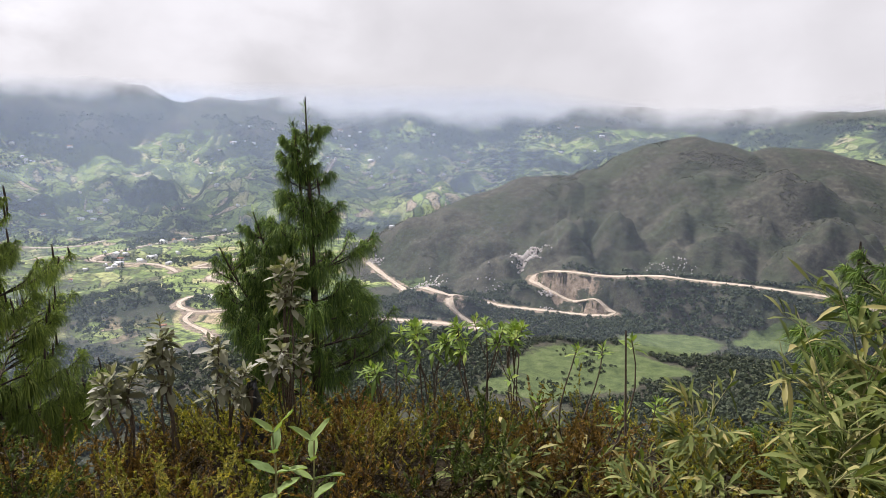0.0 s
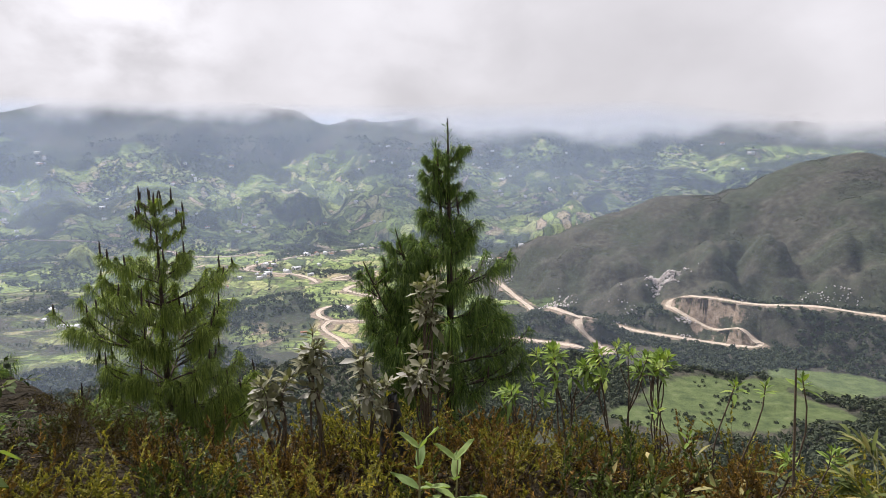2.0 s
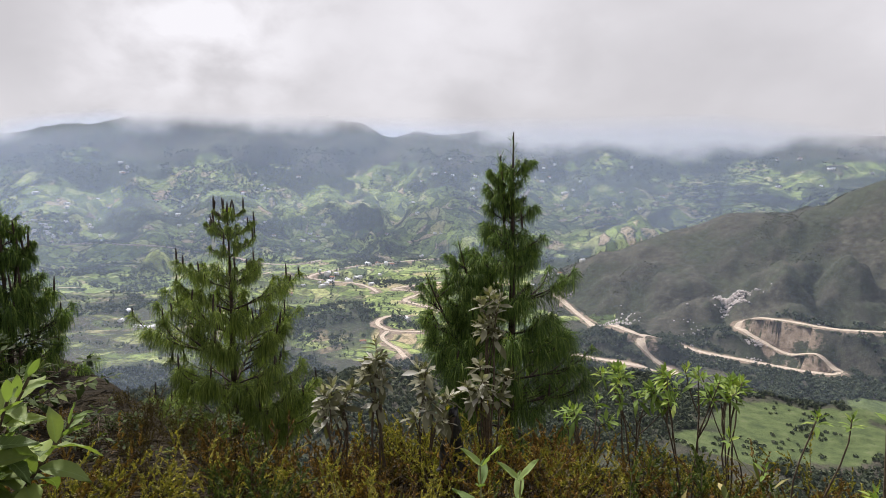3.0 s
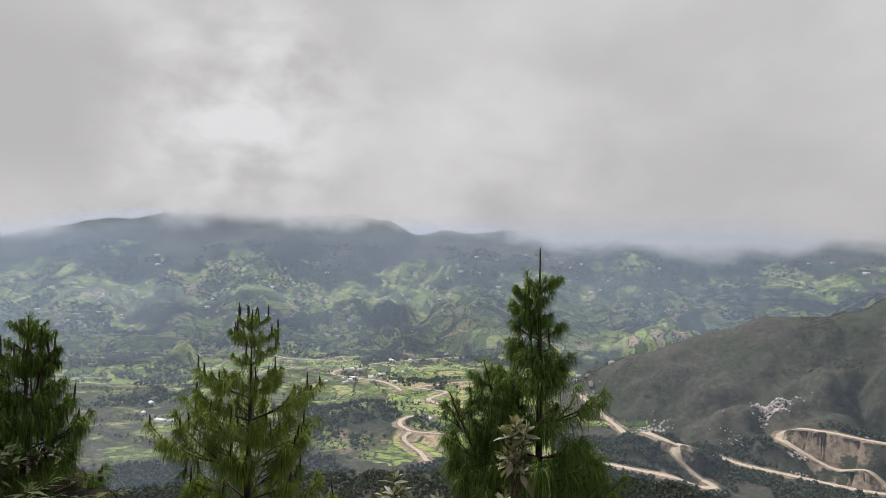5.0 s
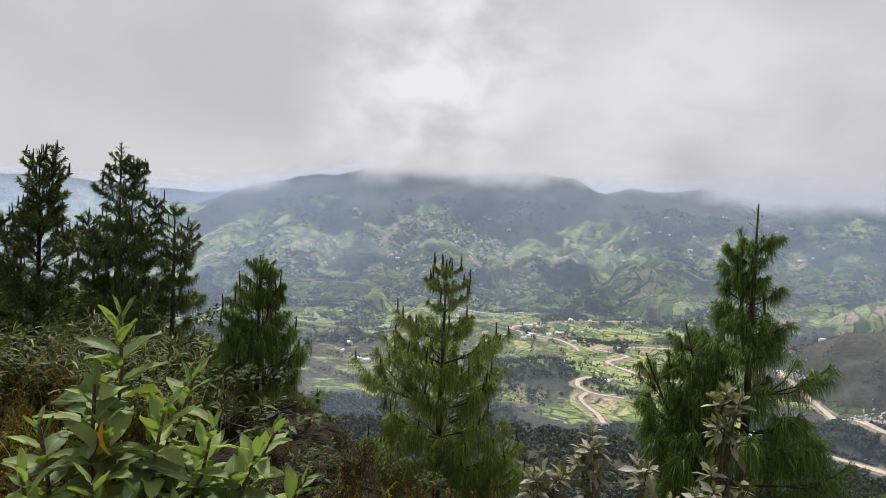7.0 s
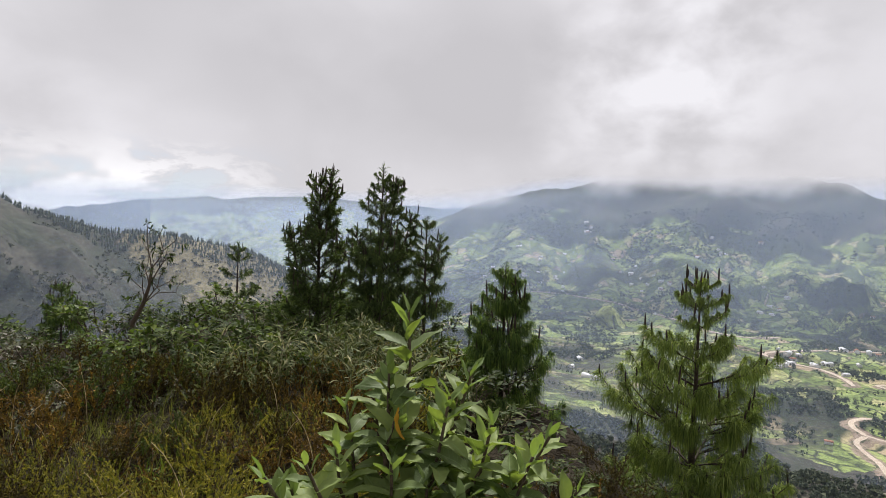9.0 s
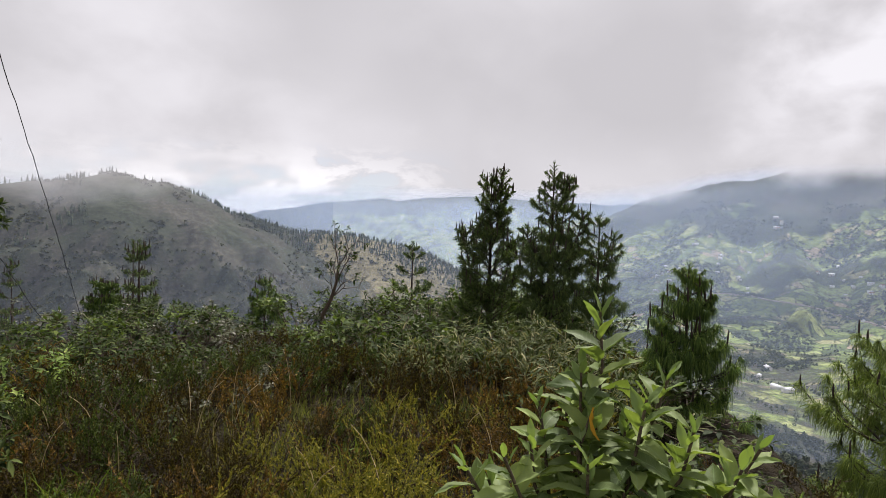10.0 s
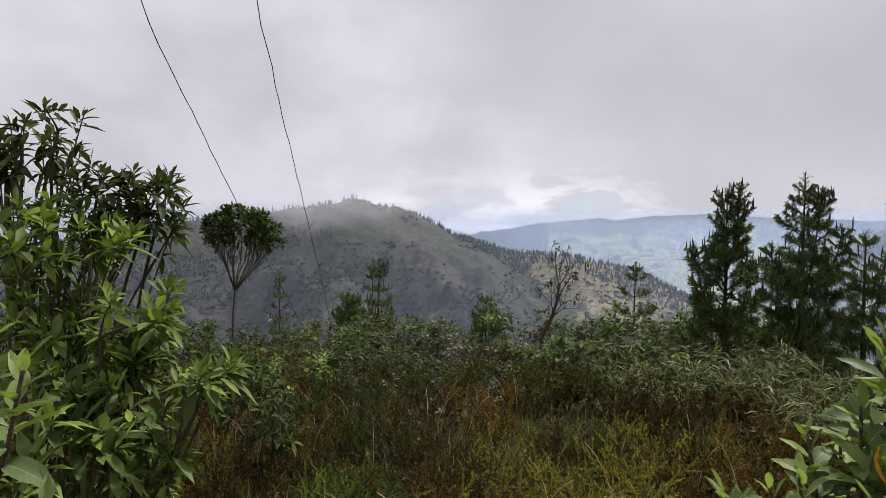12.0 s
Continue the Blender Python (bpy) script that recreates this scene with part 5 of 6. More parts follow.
def whorl_shrub(name, label, foot, lobes, leaf, mat, seed, radius=0.010, group="", category="shrub", fork=None, count=11, limbs=6, up=0.55, droop=0.24, crown_only=False):
    """A leafy shrub. lobes: (centre, half sizes, number of shoots), in metres of the place; every shoot ends in a whorl of leaves."""
    rng = np.random.default_rng(seed)
    z = spot(*foot)
    base = np.array([foot[0], foot[1], z])
    ob = tagged(new(name), label, category, group)
    ob.location = tuple(base)
    start = np.array([0, 0, -0.08])
    if fork is not None:
        top = np.array(fork) - base
        u = np.linspace(0, 1, 8)[:, None]
        p = start + (top - start) * u + np.sin(u * 5) * np.array([0.012, 0.016, 0]) + rng.normal(size=(8, 3)) * 0.006
        part_of("trunk", tube(p, np.linspace(radius * 3.0, radius * 1.8, 8), 7), M_TWIG, ob, "", True)
        start = p[-1]
    for centre, size, shoots in lobes:
        c, half = np.array(centre) - base, np.array(size)
        tips = []
        while len(tips) < shoots:
            d = unit(rng.normal(size=3))
            if crown_only and d[2] < 0.05:
                continue
            tips.append((c + d * half * (rng.uniform(0.88, 1.04) if crown_only else rng.uniform(0.45, 1.05)), d))
        order = np.argsort([math.atan2(d[1], d[0]) + rng.normal() * 0.2 for _, d in tips])
        for lot in np.array_split(order, limbs):
            mine = [tips[k] for k in lot]
            hub = np.mean([p for p, _ in mine], axis=0) * 0.8 + c * 0.2 - np.array([0, 0, half[2] * (0.75 if crown_only else 0.3)])
            u = np.linspace(0, 1, 7)
            bend = start + (hub - start) * 0.5 + np.append(rng.normal(size=2) * 0.05, 0.08) * np.linalg.norm(hub - start)
            p = (1 - u[:, None]) ** 2 * start + 2 * (u * (1 - u))[:, None] * bend + u[:, None] ** 2 * hub + rng.normal(size=(7, 3)) * 0.007
            rods, sets = [tube(p, np.linspace(radius, radius * 0.6, 7), 5)], []
            for tip, d in mine:
                q0 = p[rng.integers(4, 7)]
                w = np.linspace(0, 1, 5)[:, None]
                knee = q0 + (tip - q0) * 0.5 + np.array([0, 0, -0.10 if crown_only else 0.05]) * np.linalg.norm(tip - q0) + rng.normal(size=3) * 0.015
                t = (1 - w) ** 2 * q0 + 2 * w * (1 - w) * knee + w ** 2 * tip
                rods.append(tube(t, np.linspace(radius * 0.55, 0.0028, 5), 4))
                axis = unit(d * np.array([1, 1, 0.6]) + np.array([0, 0, up]) + rng.normal(size=3) * 0.2)
                sets.append(rosette(rng, tip, axis, count, leaf[0], leaf[1], droop, leaf[0] * 0.55, 1.1))
                for side in range(1):       # a lower, wider whorl on the same shoot
                    k = rng.integers(1, 4)
                    e = unit(axis + rng.normal(size=3) * 0.7)
                    sets.append(rosette(rng, t[k] * 0.4 + tip * 0.6 + e * leaf[0] * 0.4, e, count - 4, leaf[0] * 0.95, leaf[1], droop * 1.2, leaf[0] * 0.4, 1.15))
            limb = part_of("limb", merge(rods), M_TWIG, ob, "", True)
            part_of("foliage", leaves(*[np.concatenate(k) for k in zip(*sets)], rng), mat, limb)
    return ob


# grey-leaved shrubs in front of the pine
GREY = "shrub with grey-green leaves, pale on their undersides"
for k, (foot, lobes) in enumerate((((-1.74, 2.80), [((-1.76, 2.80, 0.46), (0.13, 0.11, 0.22), 9)]), ((-1.50, 2.86), [((-1.55, 2.86, 0.60), (0.09, 0.09, 0.26), 9)]),
                                   ((-1.30, 3.05), [((-1.30, 3.05, 0.42), (0.15, 0.12, 0.24), 11)]), ((-1.02, 3.40), [((-1.02, 3.40, 0.80), (0.15, 0.12, 0.16), 9), ((-1.08, 3.32, 0.46), (0.20, 0.14, 0.18), 9)]))):
    whorl_shrub("grey_leaved_shrub", GREY, foot, lobes, (0.105, 0.042), M_GREY, 51 + k, 0.008, "grey-leaved shrubs", count=9, limbs=4, up=1.1, droop=0.18)
# light green shrubs on the bank
for k, (x, y, z, wide, shoots) in enumerate(((-0.18, 3.85, 0.30, 0.26, 12), (0.16, 3.75, 0.34, 0.28, 13), (0.44, 3.9, 0.26, 0.22, 9), (-0.45, 3.6, 0.16, 0.16, 6))):
    whorl_shrub("light_green_shrub", "thin-stemmed shrub with light green pointed leaves", (x, y), [((x, y, z), (wide, wide * 0.8, 0.15), shoots)], (0.105, 0.030), M_LIGHT, 61 + k, 0.007, "light green shrubs", count=9, limbs=4, up=0.6, droop=0.25, crown_only=True)

TALL = "tall leafy shrub with pointed green leaves in whorls"
BY = "tall shrubs by the meadow"
whorl_shrub("tall_shrub", "tall shrub standing against the sky, leaves coloured dark as backlit", (-2.95, -2.3), [((-2.80, -2.20, 2.06), (0.26, 0.26, 0.16), 16), ((-2.92, -1.95, 1.80), (0.24, 0.40, 0.20), 32)], (0.115, 0.032), M_SHADE, 501, 0.011, BY, droop=0.3)
whorl_shrub("tall_shrub", TALL, (-2.55, -1.95), [((-2.52, -1.92, 1.66), (0.26, 0.34, 0.15), 24), ((-2.45, -1.72, 1.40), (0.26, 0.34, 0.16), 26)], (0.115, 0.034), M_TALL, 502, 0.010, BY)
whorl_shrub("tall_shrub", TALL, (-2.40, -1.62), [((-2.40, -1.50, 1.17), (0.26, 0.36, 0.17), 28), ((-2.28, -1.72, 0.95), (0.30, 0.40, 0.26), 26)], (0.118, 0.034), M_TALL, 503, 0.010, BY)
whorl_shrub("tall_shrub", TALL, (-2.05, -1.75), [((-2.05, -1.72, 1.05), (0.24, 0.28, 0.30), 22)], (0.118, 0.036), M_TALL, 504, 0.009, BY)
whorl_shrub("tall_shrub", "young whorl-leaved shrub at the meadow's edge", (-2.05, -1.27), [((-2.05, -1.27, 0.86), (0.07, 0.07, 0.05), 4)], (0.10, 0.034), M_TALL, 506, 0.006, BY, limbs=2, count=8)
# dark shrubs behind it
for k, (x, y, h) in enumerate(((-4.35, -2.5, 0.78), (-4.9, -2.25, 0.62), (-4.6, -1.9, 0.45), (-5.6, -2.6, 0.55))):
    whorl_shrub("dark_shrub", "low dark-leaved shrub at the foot of the tall shrubs", (x, y), [((x, y, h), (0.42, 0.46, 0.30), 26)], (0.095, 0.036), M_DARKLEAF, 520 + k, 0.008, "dark shrubs", count=9)
whorl_shrub("umbrella_tree", "small thin-trunked tree with a flat dark crown", (-8.66, -3.86), [((-8.70, -3.74, 1.54), (0.58, 0.58, 0.52), 60), ((-8.70, -3.74, 1.46), (0.46, 0.46, 0.42), 30)],
            (0.14, 0.046), M_DARKLEAF, 600, 0.008, category="tree", fork=(-8.70, -3.80, 0.86), count=12, limbs=9, up=0.8, droop=0.08, crown_only=True)


def crooked_tree():
    rng = np.random.default_rng(610)
    x, y = -13.5, 0.9
    z = spot(x, y)
    ob = tagged(new("crooked_tree"), "crooked half-bare tree with sparse leaf tufts and moss", "tree")
    ob.location = (x, y, z)
    p = np.array([(0, 0, -0.1), (-0.05, 0.05, 0.4 - z * 0), (0.0, 0.22, 0.75), (0.02, 0.32, 1.1), (0.0, 0.36, 1.45)])
    part_of("trunk", tube(p, [0.05, 0.045, 0.04, 0.03, 0.022], 7), M_TWIG, ob, "", True)
    for k in range(7):
        rods, tips = [], []
        branching(rng, p[2 + k % 3], (rng.normal() * 0.3, rng.uniform(-0.5, 0.9), 1.0), 0.42, 2, 0.014, rods, tips, 0.6, 0.1)
        limb = part_of("limb", merge([tube(c, r, 4) for c, r in rods]), M_TWIG, ob)
        ros = [rosette(rng, c, d, 9, 0.12, 0.04, 0.4, 0.08) for c, d in tips if rng.random() < 0.8]
        if ros:
            part_of("foliage", leaves(*[np.concatenate(s) for s in zip(*ros)], rng), M_DARKLEAF, limb)


crooked_tree()
shrub("twiggy_sapling", "thin half-bare sapling with small dark leaves", -5.1, -1.0, spot(-5.1, -1.0), 0.95, 620, 2, 2, (0.05, 0.02), 6, M_DARKLEAF, 0.3, 0.008, category="tree", spread=0.6)


def plastic_sack():
    """A black plastic sack pulled over a stump."""
    rng = np.random.default_rng(620)
    n_r, n_a = 14, 22
    v = []
    for i in range(n_r):
        s = i / (n_r - 1)
        w = 0.085 - 0.062 * s ** 0.75 if i else 0.088
        for j in range(n_a):
            a = 2 * math.pi * j / n_a
            f = 1 + 0.22 * math.sin(a * 2 + s * 3) + 0.14 * math.sin(a * 5 - s * 7)
            v.append((math.cos(a) * w * f, math.sin(a) * w * f * 0.8, -0.02 + 0.36 * s + 0.01 * rng.normal()))
    q = [(i * n_a + j, i * n_a + (j + 1) % n_a, (i + 1) * n_a + (j + 1) % n_a, (i + 1) * n_a + j) for i in range(n_r - 1) for j in range(n_a)]
    v.append((0, 0, 0.35))
    t = [((n_r - 1) * n_a + j, (n_r - 1) * n_a + (j + 1) % n_a, len(v) - 1) for j in range(n_a)]
    x, y = -1.155, 3.06
    z = spot(x, y)
    ob = tagged(new("plastic_sack"), "black plastic sack pulled over a stump, tied with string", "sack")
    ob.location = (x, y, z)
    me = part_of("sack", (np.array(v) + np.array([0, 0, -0.01 - z]), np.array(q), np.array(t)), M_PLASTIC, ob, "", True)
    part_of("stump", tube(np.array([(0, 0, -0.1), (0.01, 0, 0.15), (0, 0, 0.30 - z)]), [0.04, 0.035, 0.03], 8), M_TWIG, ob)
    a = np.linspace(0, 6.28, 15)
    part_of("string", tube(np.stack([0.060 * np.cos(a), 0.046 * np.sin(a), 0.14 - z + 0.02 * np.sin(a)], -1), np.full(15, 0.003), 4), M_STRAW, ob)


plastic_sack()

# -- two slack cables that come down over the meadow
for name_pts in ([(-4.4, -4.4, 8.2), (-7.75, -4.7, 4.52), (-11.49, -4.87, 2.08), (-15.54, -4.65, -1.08), (-19, -4.5, -3.4)], [(-3.8, -2.6, 8.6), (-8.29, -3.41, 4.72), (-13.8, -4.33, 2.2), (-17.65, -4.63, -1.04), (-21, -4.9, -3.6)]):
    rng = np.random.default_rng(int(abs(name_pts[0][1]) * 10))
    key = np.array(name_pts)
    u = np.linspace(0, len(key) - 1.001, 60)
    i = u.astype(int)
    p = key[i] + (key[i + 1] - key[i]) * (u - i)[:, None]
    k = np.ones(9) / 9
    p[4:-4] = np.stack([np.convolve(p[:, c], k, "valid") for c in range(3)], -1)
    p = p + rng.normal(size=p.shape) * 0.007
    ob = part_of("overhead_cable", tube(p, np.full(60, 0.007), 5), M_CABLE, None, "", True)
    tagged(ob, "thin dark slack cable running down over the meadow", "cable", "overhead cables")

# ---- roads, rubble, houses and woods of the valley ----


def strip(rows):
    """Quads between successive lines of points, each (n, 3)."""
    n_p = len(rows[0])
    v = np.concatenate(rows)
    q = [(k * n_p + i, k * n_p + i + 1, (k + 1) * n_p + i + 1, (k + 1) * n_p + i) for k in range(len(rows) - 1) for i in range(n_p - 1)]
    return v, np.array(q)


def build_road(width, points, seed):
    rng = np.random.default_rng(seed)
    line = road_line(points)
    c, z = line[:, :2], line[:, 2]
    t = unit(np.gradient(c, axis=0))
    side = np.stack([-t[:, 1], t[:, 0]], -1)
    wob = (1 + 0.10 * np.convolve(rng.normal(size=len(c)), np.ones(9) / 3, "same"))[:, None]
    l, r = c + side * wob * width * 0.5, c - side * wob * width * 0.5
    cat = lambda p, h: np.concatenate([p, h[:, None]], 1)
    ob = tagged(new("road", mesh_arrays("road", *strip([cat(r, z), cat(c, z + 0.12), cat(l, z)]), None, True)), "unpaved pale dirt road cut into the hillside", "road", kind="structure")
    ob.data.materials.append(M_DIRT)
    for edge, way in ((l, side), (r, -side)):
        far = edge + way * (1.6 + 3.0 * rng.random((len(c), 1)) ** 2)
        zf = land(far[:, 0], far[:, 1])
        part_of("verge", strip([cat(edge, z - 0.02), cat((edge + far) / 2, (z + zf) / 2), cat(far, zf - 0.3)]), M_BANK, ob, "bare reddish soil of cutting and fill")
    return ob


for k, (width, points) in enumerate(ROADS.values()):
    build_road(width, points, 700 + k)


def rocks(rng, n, size):
    """Jittered stones about the origin: one mesh."""
    base = np.array([(1, 0, 0), (-1, 0, 0), (0, 1, 0), (0, -1, 0), (0, 0, 1), (0, 0, -1)], float)
    tri = np.array([(0, 2, 4), (2, 1, 4), (1, 3, 4), (3, 0, 4), (2, 0, 5), (1, 2, 5), (3, 1, 5), (0, 3, 5)])
    v = base[None] * (size * rng.uniform(0.4, 1.3, (n, 1, 1))) * rng.uniform(0.6, 1.2, (n, 6, 1)) + rng.normal(size=(n, 6, 3)) * size * 0.12
    return v, tri


def rubble(az, r, wide, deep, n, size, seed):
    rng = np.random.default_rng(seed)
    x0, y0 = flat_point(az, r)
    a = radians(az)
    u, d = rng.normal(size=n) * wide, rng.normal(size=n) * deep
    x, y = x0 + u * math.cos(a) - d * math.sin(a), y0 + u * math.sin(a) + d * math.cos(a)
    v, tri = rocks(rng, n, size)
    v = v + np.stack([x, y, land(x, y) + size * 0.3], -1)[:, None]
    t = (np.arange(n)[:, None, None] * 6 + tri[None]).reshape(-1, 3)
    ob = part_of("rubble", (v.reshape(-1, 3), None, t), M_RUBBLE, None)
    tagged(ob, "pale broken rock tipped on the slope above the road", "rubble", kind="stuff")


for k, (az, r, wide, deep, n_s, size) in enumerate(((-8.1, 634, 8, 5, 300, 1.5), (-7.4, 644, 4, 4, 90, 1.3), (-21.3, 610, 14, 4, 60, 0.9), (-20.2, 600, 9, 4, 45, 0.9), (1.3, 632, 7, 9, 160, 1.4), (2.2, 625, 10, 3, 90, 1.2),
                                                    (6.6, 720, 6, 8, 90, 1.3), (6.2, 520, 4, 8, 110, 1.2), (-4.7, 590, 6, 14, 120, 0.9), (-9.9, 566, 4, 6, 90, 1.0), (-35.3, 586, 6, 6, 80, 1.2), (-14.2, 597, 2.5, 3, 40, 1.0))):
    rubble(az, r, wide, deep, n_s, size, 720 + k)


def box_arrays(x0, x1, y0, y1, z0, z1):
    v = np.array([(x, y, z) for z in (z0, z1) for x, y in ((x0, y0), (x1, y0), (x1, y1), (x0, y1))], float)
    q = np.array([(0, 3, 2, 1), (4, 5, 6, 7), (0, 1, 5, 4), (1, 2, 6, 5), (2, 3, 7, 6), (3, 0, 4, 7)])
    return v, q


def farm_house(roof_mat, label, l=10.0, w=6.0, h=2.8):
    ob = tagged(new("farm_house"), label, "house", "farm houses in the valley")
    v, q = box_arrays(-l / 2, l / 2, -w / 2, w / 2, -2.5, h)
    gable = np.array([(-l / 2, -w / 2, h), (-l / 2, w / 2, h), (-l / 2, 0, h + 1.5), (l / 2, -w / 2, h), (l / 2, w / 2, h), (l / 2, 0, h + 1.5)])
    wall = part_of("wall", merge([(v, q, None), (gable, None, np.array([(0, 2, 1), (3, 4, 5)]))]), M_LIME, ob)
    o = 0.6
    rv = np.array([(x, y, z) for x in (-l / 2 - o, l / 2 + o) for y, z in ((-w / 2 - o, h - 0.35), (0, h + 1.6), (w / 2 + o, h - 0.35), (w / 2 + o, h - 0.2), (0, h + 1.8), (-w / 2 - o, h - 0.2))])
    rq = np.array([(i, (i + 1) % 6, 6 + (i + 1) % 6, 6 + i) for i in range(6)] + [(0, 5, 4, 1), (1, 4, 3, 2), (6, 7, 10, 11), (7, 8, 9, 10)])
    part_of("roof", (rv, rq, None), roof_mat, ob)
    part_of("door", box_arrays(-0.6, 0.6, -w / 2 - 0.06, -w / 2 + 0.02, -2.4, 2.0), M_DARKWOOD, ob)
    for x in (-3, 3):
        part_of("window", box_arrays(x - 0.6, x + 0.6, -w / 2 - 0.05, -w / 2 + 0.02, 0.9, 2.0), M_DARKWOOD, ob)
    return ob


def scatter_houses():
    rng = np.random.default_rng(800)
    kinds = [farm_house(M_TIN, "white farm house with a bright tin roof"), farm_house(M_TILE, "white farm house with a clay tile roof"), farm_house(M_TIN, "long low white shed with a tin roof", 15, 7, 3.0)]
    first = [True] * 3
    spots = []
    for az, r, n_h, sx in ((51.6, 1216, 26, 33), (48, 1290, 10, 36), (45.0, 1444, 7, 15), (34.7, 1372, 8, 36), (37.5, 1172, 12, 48), (26.3, 850, 9, 26), (29, 880, 4, 25), (24.5, 958, 5, 24), (9.8, 1446, 12, 42), (6.4, 1306, 9, 54),
                           (14, 1328, 8, 54), (17, 1452, 8, 48), (0, 1398, 6, 54), (41, 1278, 8, 42), (31, 1130, 6, 54), (46.4, 716, 2, 12), (45.9, 632, 2, 12), (31.7, 780, 2, 16), (7.2, 790, 6, 16), (20, 1110, 6, 48), (54, 1184, 6, 48), (-12, 1478, 6, 72)):
        for k in range(n_h):
            x, y = flat_point(az, r)
            spots.append((x + rng.normal() * sx, y + rng.normal() * sx))
    spots += [flat_point(25.4, 542), flat_point(21.2, 604), flat_point(8.7, 520), flat_point(9.6, 512)]
    for k, (x, y) in enumerate(spots):
        kind = int(rng.choice([0, 0, 0, 1, 1, 2]))
        m = Matrix.LocRotScale((x, y, ground_at(x, y) + 0.5), Euler((0, 0, rng.uniform(0, 6.3))), None)
        if first[kind]:
            first[kind] = False
            ob = kinds[kind]
            ob.matrix_basis = m
        else:
            ob = copy_thing(kinds[kind], m)
        s = rng.uniform(0.5, 0.95)
        ob.scale = (s, s, s)


scatter_houses()



def crowns(x, y, z, wide, tall, rng, facets=12):
    """Tree and bush crowns, each a ragged cloud of leaf clumps on its own outline."""
    n_c = len(x)
    d = unit(rng.normal(size=(n_c, facets, 3)))
    d[..., 2] = np.abs(d[..., 2]) * 1.15 - 0.25
    reach = rng.uniform(0.6, 1.1, (n_c, facets, 1))
    half = np.stack([wide, wide, tall * 0.6], -1)[:, None]
    c = d * reach * half + np.stack([x, y, z + tall * 0.4], -1)[:, None]
    size = (0.45 + 1.9 / facets) * wide[:, None, None, None]
    e1 = unit(np.cross(d, rng.normal(size=d.shape)))
    e2 = np.cross(d, e1) + d * rng.normal(size=(n_c, facets, 1)) * 0.35
    a = rng.uniform(0, 6.3, (n_c, facets, 1)) + np.array([0.0, 2.1, 4.2])
    v = c[:, :, None] + size * rng.uniform(0.7, 1.4, a.shape)[..., None] * (e1[:, :, None] * np.cos(a)[..., None] + e2[:, :, None] * np.sin(a)[..., None])
    v = v.reshape(-1, 3)
    return v, None, np.arange(len(v)).reshape(-1, 3)


def sample(rng, n_s, az0, az1, r0, r1):
    az = np.radians(rng.uniform(az0, az1, n_s))
    r = np.sqrt(rng.uniform(r0 * r0, r1 * r1, n_s))
    x, y = -r * np.sin(az), r * np.cos(az)
    return x, y, land(x, y), np.degrees(az), r


def clear_of_roads(x, y, gap):
    ok = np.ones(len(x), bool)
    for width, points in ROADS.values():
        p = road_line(points)[::2, :2]
        for a in range(0, len(p), 8):
            d = np.min(np.hypot(x[:, None] - p[None, a:a + 8, 0], y[:, None] - p[None, a:a + 8, 1]), 1)
            ok &= d > gap
    return ok


def stand(name, label, category, x, y, z, wide, tall, rng, mat, facets=12):
    ob = part_of(name, crowns(x, y, z, wide, tall, rng, facets), mat, None)
    return tagged(ob, label, category, kind="stuff")


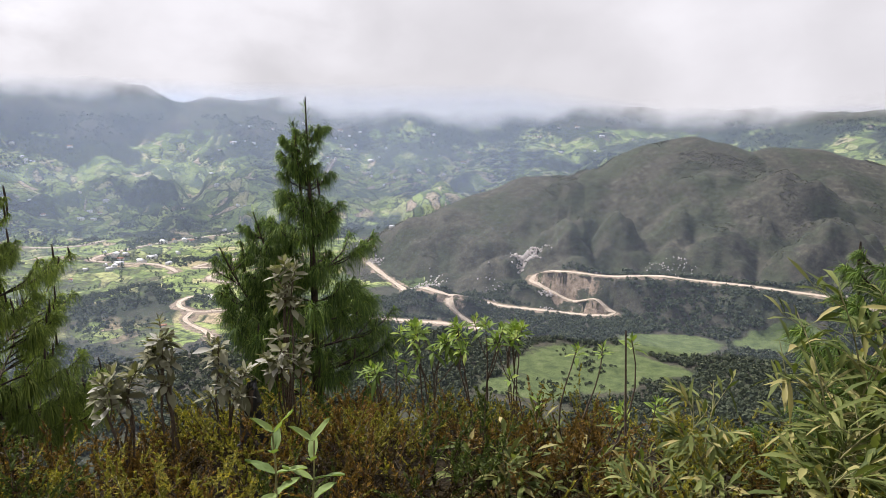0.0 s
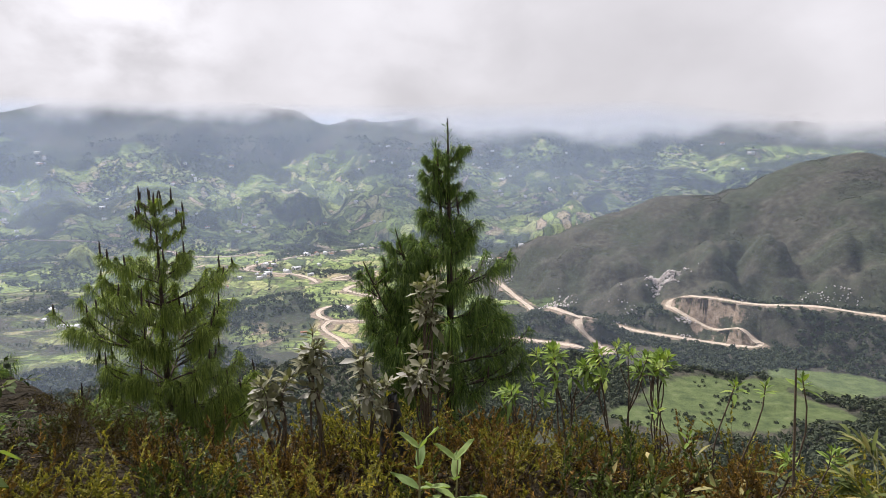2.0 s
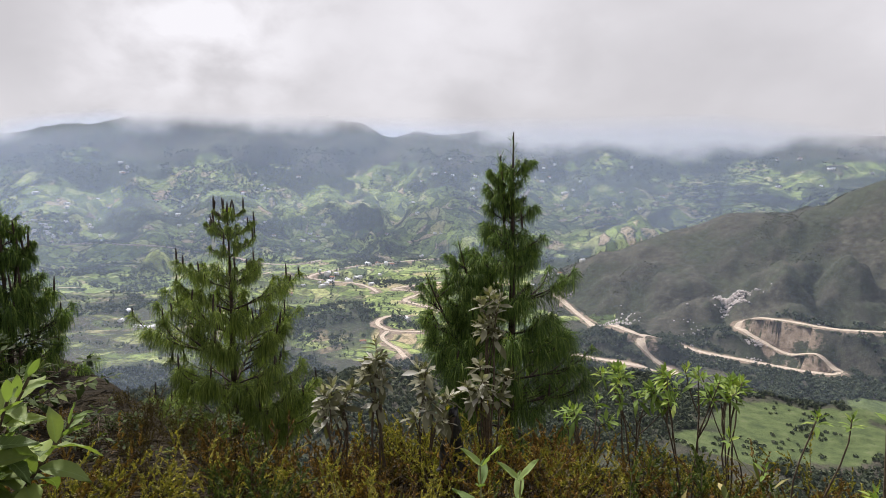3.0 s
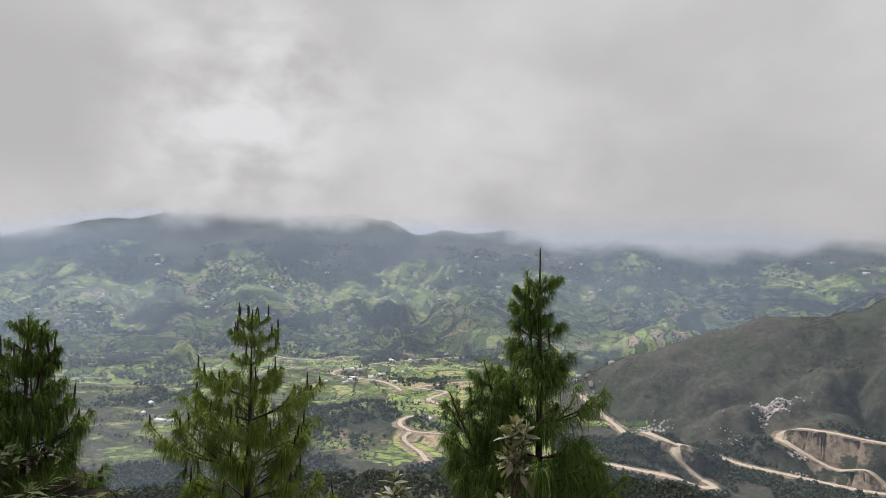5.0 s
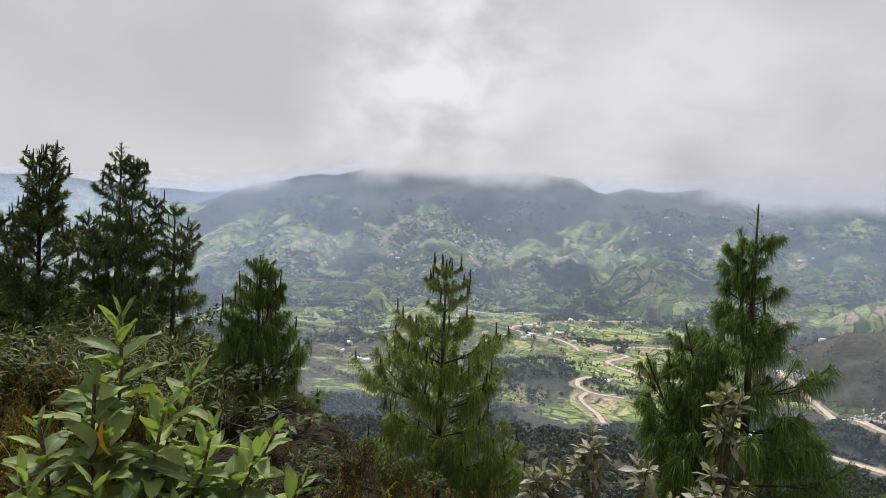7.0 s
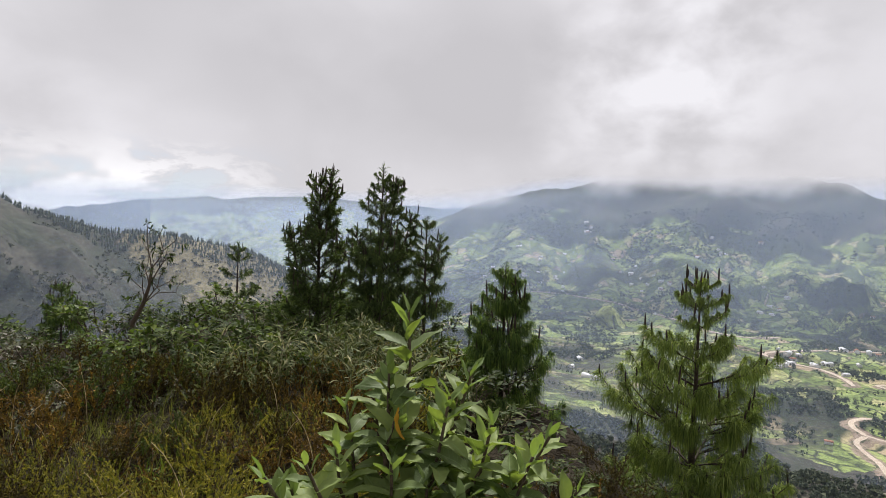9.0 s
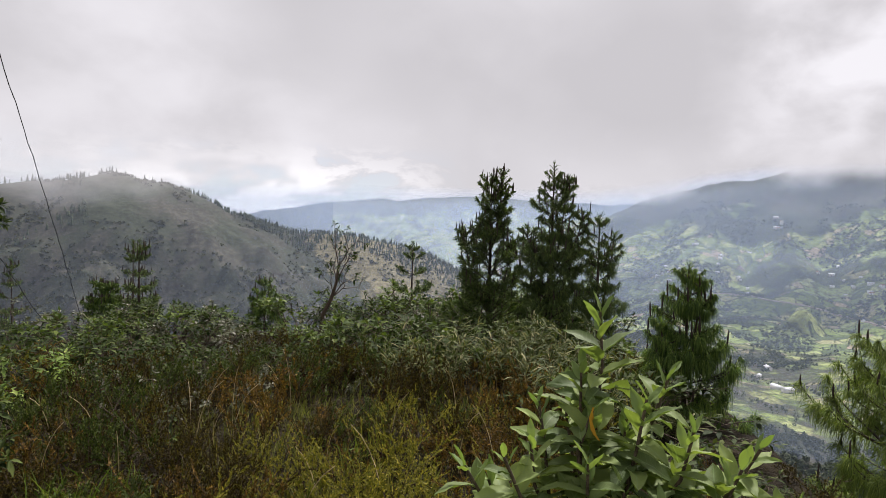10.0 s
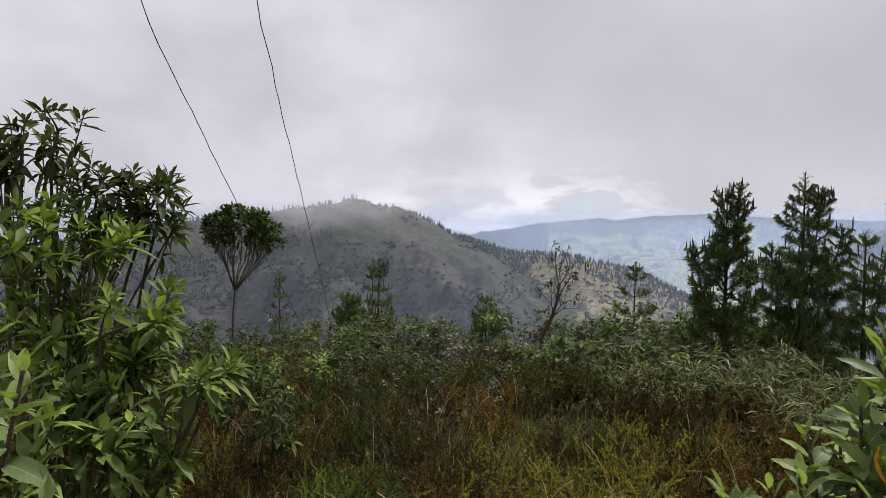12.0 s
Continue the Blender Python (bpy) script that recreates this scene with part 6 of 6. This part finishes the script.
def plant_valley():
    rng = np.random.default_rng(900)
    # wood below and between the roads
    x, y, z, az, r = sample(rng, 15000, -42, 10, 300, 600)
    s, m, _ = cover_of(x, y, z)
    keep = clear_of_roads(x, y, 10.0) & (m < 0.42) & (fbm(x, y, 60, 4, 31) > -0.32)
    x, y, z = x[keep], y[keep], z[keep]
    stand("woodland", "dark mixed woodland below the hillside road", "woods", x, y, z, rng.uniform(1.1, 2.5, len(x)), rng.uniform(2, 4.8, len(x)), rng, M_WOODS, 16)
    # single bushes in the pasture
    x, y, z, az, r = sample(rng, 1500, -32, -3, 330, 560)
    _, m, _ = cover_of(x, y, z)
    keep = (m >= 0.42) & (fbm(x, y, 34, 3, 33) > 0.06)
    stand("pasture_bushes", "scattered bushes in the green pasture", "bushes", x[keep], y[keep], z[keep], rng.uniform(0.8, 1.8, keep.sum()), rng.uniform(1, 2.6, keep.sum()), rng, M_WOODS, 14)
    # scrub on the brown hill
    x, y, z, az, r = sample(rng, 46000, -44, 9, 540, 890)
    keep = clear_of_roads(x, y, 8) & (fbm(x, y, 50, 5, 35) > 0.14)
    x, y, z = x[keep], y[keep], z[keep]
    stand("hill_scrub", "low dark scrub on the brown hillside", "scrub", x, y, z, rng.uniform(0.4, 0.9, len(x)), rng.uniform(0.3, 0.8, len(x)), rng, M_SCRUB, 5)
    # bank below the knoll
    x, y, z, az, r = sample(rng, 3600, -44, 62, 26, 300)
    stand("bank_scrub", "dense dark scrub on the bank below the knoll", "scrub", x, y, z, rng.uniform(0.8, 2.0, len(x)), rng.uniform(1.0, 2.6, len(x)), rng, M_WOODS, 44)
    # woods at the valley's near edge
    x, y, z, az, r = sample(rng, 6000, 6, 64, 300, 560)
    keep = (r < 440 + 110 * fbm(x, y, 70, 4, 9) + 60) & clear_of_roads(x, y, 9)
    x, y, z = x[keep], y[keep], z[keep]
    stand("valley_edge_woods", "dark broken woodland at the near edge of the valley", "woods", x, y, z, rng.uniform(1.2, 2.8, len(x)), rng.uniform(2, 5.5, len(x)), rng, M_WOODS, 16)
    # valley trees: groups, then hedgerows
    x, y, z, az, r = sample(rng, 26000, 4, 64, 440, 1100)
    clump = fbm(x, y, 110, 5, 37) + 0.5 * fbm(x, y, 25, 3, 38)
    wood = np.exp(-(((x - flat_point(29, 640)[0]) / 55) ** 2 + ((y - flat_point(29, 640)[1]) / 32) ** 2)) + np.exp(-(((x - flat_point(20, 585)[0]) / 50) ** 2 + ((y - flat_point(20, 585)[1]) / 25) ** 2))
    keep = clear_of_roads(x, y, 6) & (clump + wood > 0.22)
    x, y, z = x[keep], y[keep], z[keep]
    stand("valley_trees", "groups of dark trees between the valley fields", "trees", x, y, z, rng.uniform(1.0, 2.5, len(x)), rng.uniform(2, 6, len(x)), rng, M_WOODS, 12)
    hx, hy = [], []
    for k in range(420):
        a, r0 = rng.uniform(-14, 60), math.sqrt(rng.uniform(500 ** 2, 1400 ** 2))
        if a < 9 and r0 < 1000:
            continue
        x0, y0 = flat_point(a, r0)
        d, ln = rng.choice([0.3, 1.9, 0.8, 2.4]) + rng.normal() * 0.15, rng.uniform(30, 130)
        u = np.arange(0, ln, 5.0)
        hx.append(x0 + math.cos(d) * u + rng.normal(size=len(u)) * 1.2)
        hy.append(y0 + math.sin(d) * u + rng.normal(size=len(u)) * 1.2)
    x, y = np.concatenate(hx), np.concatenate(hy)
    stand("hedgerow_trees", "rows of tall slender trees along field edges", "trees", x, y, land(x, y), rng.uniform(0.7, 1.7, len(x)), rng.uniform(2.5, 8, len(x)), rng, M_WOODS, 10)
    x, y, z, az, r = sample(rng, 34000, -40, 62, 1000, 1600)
    keep = (fbm(x, y, 110, 5, 41) + 0.5 * fbm(x, y, 40, 3, 42) > 0.16) & ~((az < 9) & (r < 1040)) & (z < 60)
    x, y, z = x[keep], y[keep], z[keep]
    stand("far_trees", "distant trees dotted over the mountain slopes", "trees", x, y, z, rng.uniform(1.2, 3.4, len(x)), rng.uniform(2, 6.5, len(x)), rng, M_WOODS, 7)
    # scrub on the western hill
    x, y, z, az, r = sample(rng, 13000, 68, 136, 260, 900)
    keep = fbm(x, y, 60, 4, 44) > -0.25 + np.clip((z + 60) / 300, -0.1, 0.4) + np.where((az < 86) & (r > 480), 0.3, 0)
    x, y, z = x[keep], y[keep], z[keep]
    stand("hill_scrub", "grey-brown scrub on the western hill", "scrub", x, y, z, rng.uniform(0.8, 2.8, len(x)), rng.uniform(0.8, 2.8, len(x)), rng, M_SCRUB, 6)


def conifers(x, y, z, tall, rng):
    """Slim conifers of three ragged tiers."""
    parts = []
    ang = np.arange(5) * 2 * np.pi / 5
    for lo, hi, w in ((0.08, 0.5, 0.2), (0.32, 0.75, 0.15), (0.58, 1.05, 0.1)):
        n_c = len(x)
        rad = tall[:, None] * w * rng.uniform(0.7, 1.3, (n_c, 5))
        a = ang[None] + rng.uniform(0, 6.3, (n_c, 1))
        ring = np.stack([x[:, None] + rad * np.cos(a), y[:, None] + rad * np.sin(a), z[:, None] + tall[:, None] * lo * rng.uniform(0.8, 1.2, (n_c, 5))], -1)
        top = np.stack([x, y, z + tall * hi], -1)[:, None]
        v = np.concatenate([ring, top], 1)
        tri = np.array([(i, (i + 1) % 5, 5) for i in range(5)])
        parts.append((v.reshape(-1, 3), None, (np.arange(n_c)[:, None, None] * 6 + tri[None]).reshape(-1, 3)))
    return merge(parts)


def plant_hill_pines():
    rng = np.random.default_rng(950)
    pts = [flat_point(az, r) for az, r, _ in RIDGES["pine_hill"][0]]
    xs, ys = [], []
    for (x0, y0), (x1, y1) in zip(pts, pts[1:]):     # along the crest
        n_p = int(math.hypot(x1 - x0, y1 - y0) / 4.2)
        f = np.sort(rng.random(n_p))
        xs.append(x0 + (x1 - x0) * f + rng.normal(size=n_p) * 5)
        ys.append(y0 + (y1 - y0) * f + rng.normal(size=n_p) * 5)
    x, y, z, az, r = sample(rng, 5200, 70, 98, 640, 1000)     # the plantation on the western shoulder
    edge = 800 + 40 * fbm(x, y, 120, 3, 51) - np.clip(az - 84, 0, 14) * -4
    keep = r > edge
    xs.append(x[keep])
    ys.append(y[keep])
    x, y, z, az, r = sample(rng, 2600, 104, 136, 560, 860)
    keep = (fbm(x, y, 90, 4, 52) > 0.0)
    xs.append(x[keep])
    ys.append(y[keep])
    x, y = np.concatenate(xs), np.concatenate(ys)
    ob = part_of("pine_plantation", conifers(x, y, land(x, y), rng.uniform(4, 9, len(x)), rng), M_WOODS, None)
    tagged(ob, "rows of dark plantation pines along the hill's crest", "woods", kind="stuff")
    # lone trees on the brown hill's crest
    pts = [flat_point(az, r) for az, r, _ in RIDGES["scrub_hill"][0][2:6]]
    x = np.concatenate([a[0] + (b[0] - a[0]) * rng.random(18) for a, b in zip(pts, pts[1:])])
    px, py = zip(*sorted((p[0], p[1]) for p in pts))
    y = np.interp(x, px, py)
    ob = part_of("crest_trees", conifers(x, y, land(x, y), rng.uniform(2, 5, len(x)), rng), M_WOODS, None)
    tagged(ob, "small dark trees along the brown hill's crest", "trees", kind="stuff")


plant_valley()
plant_hill_pines()
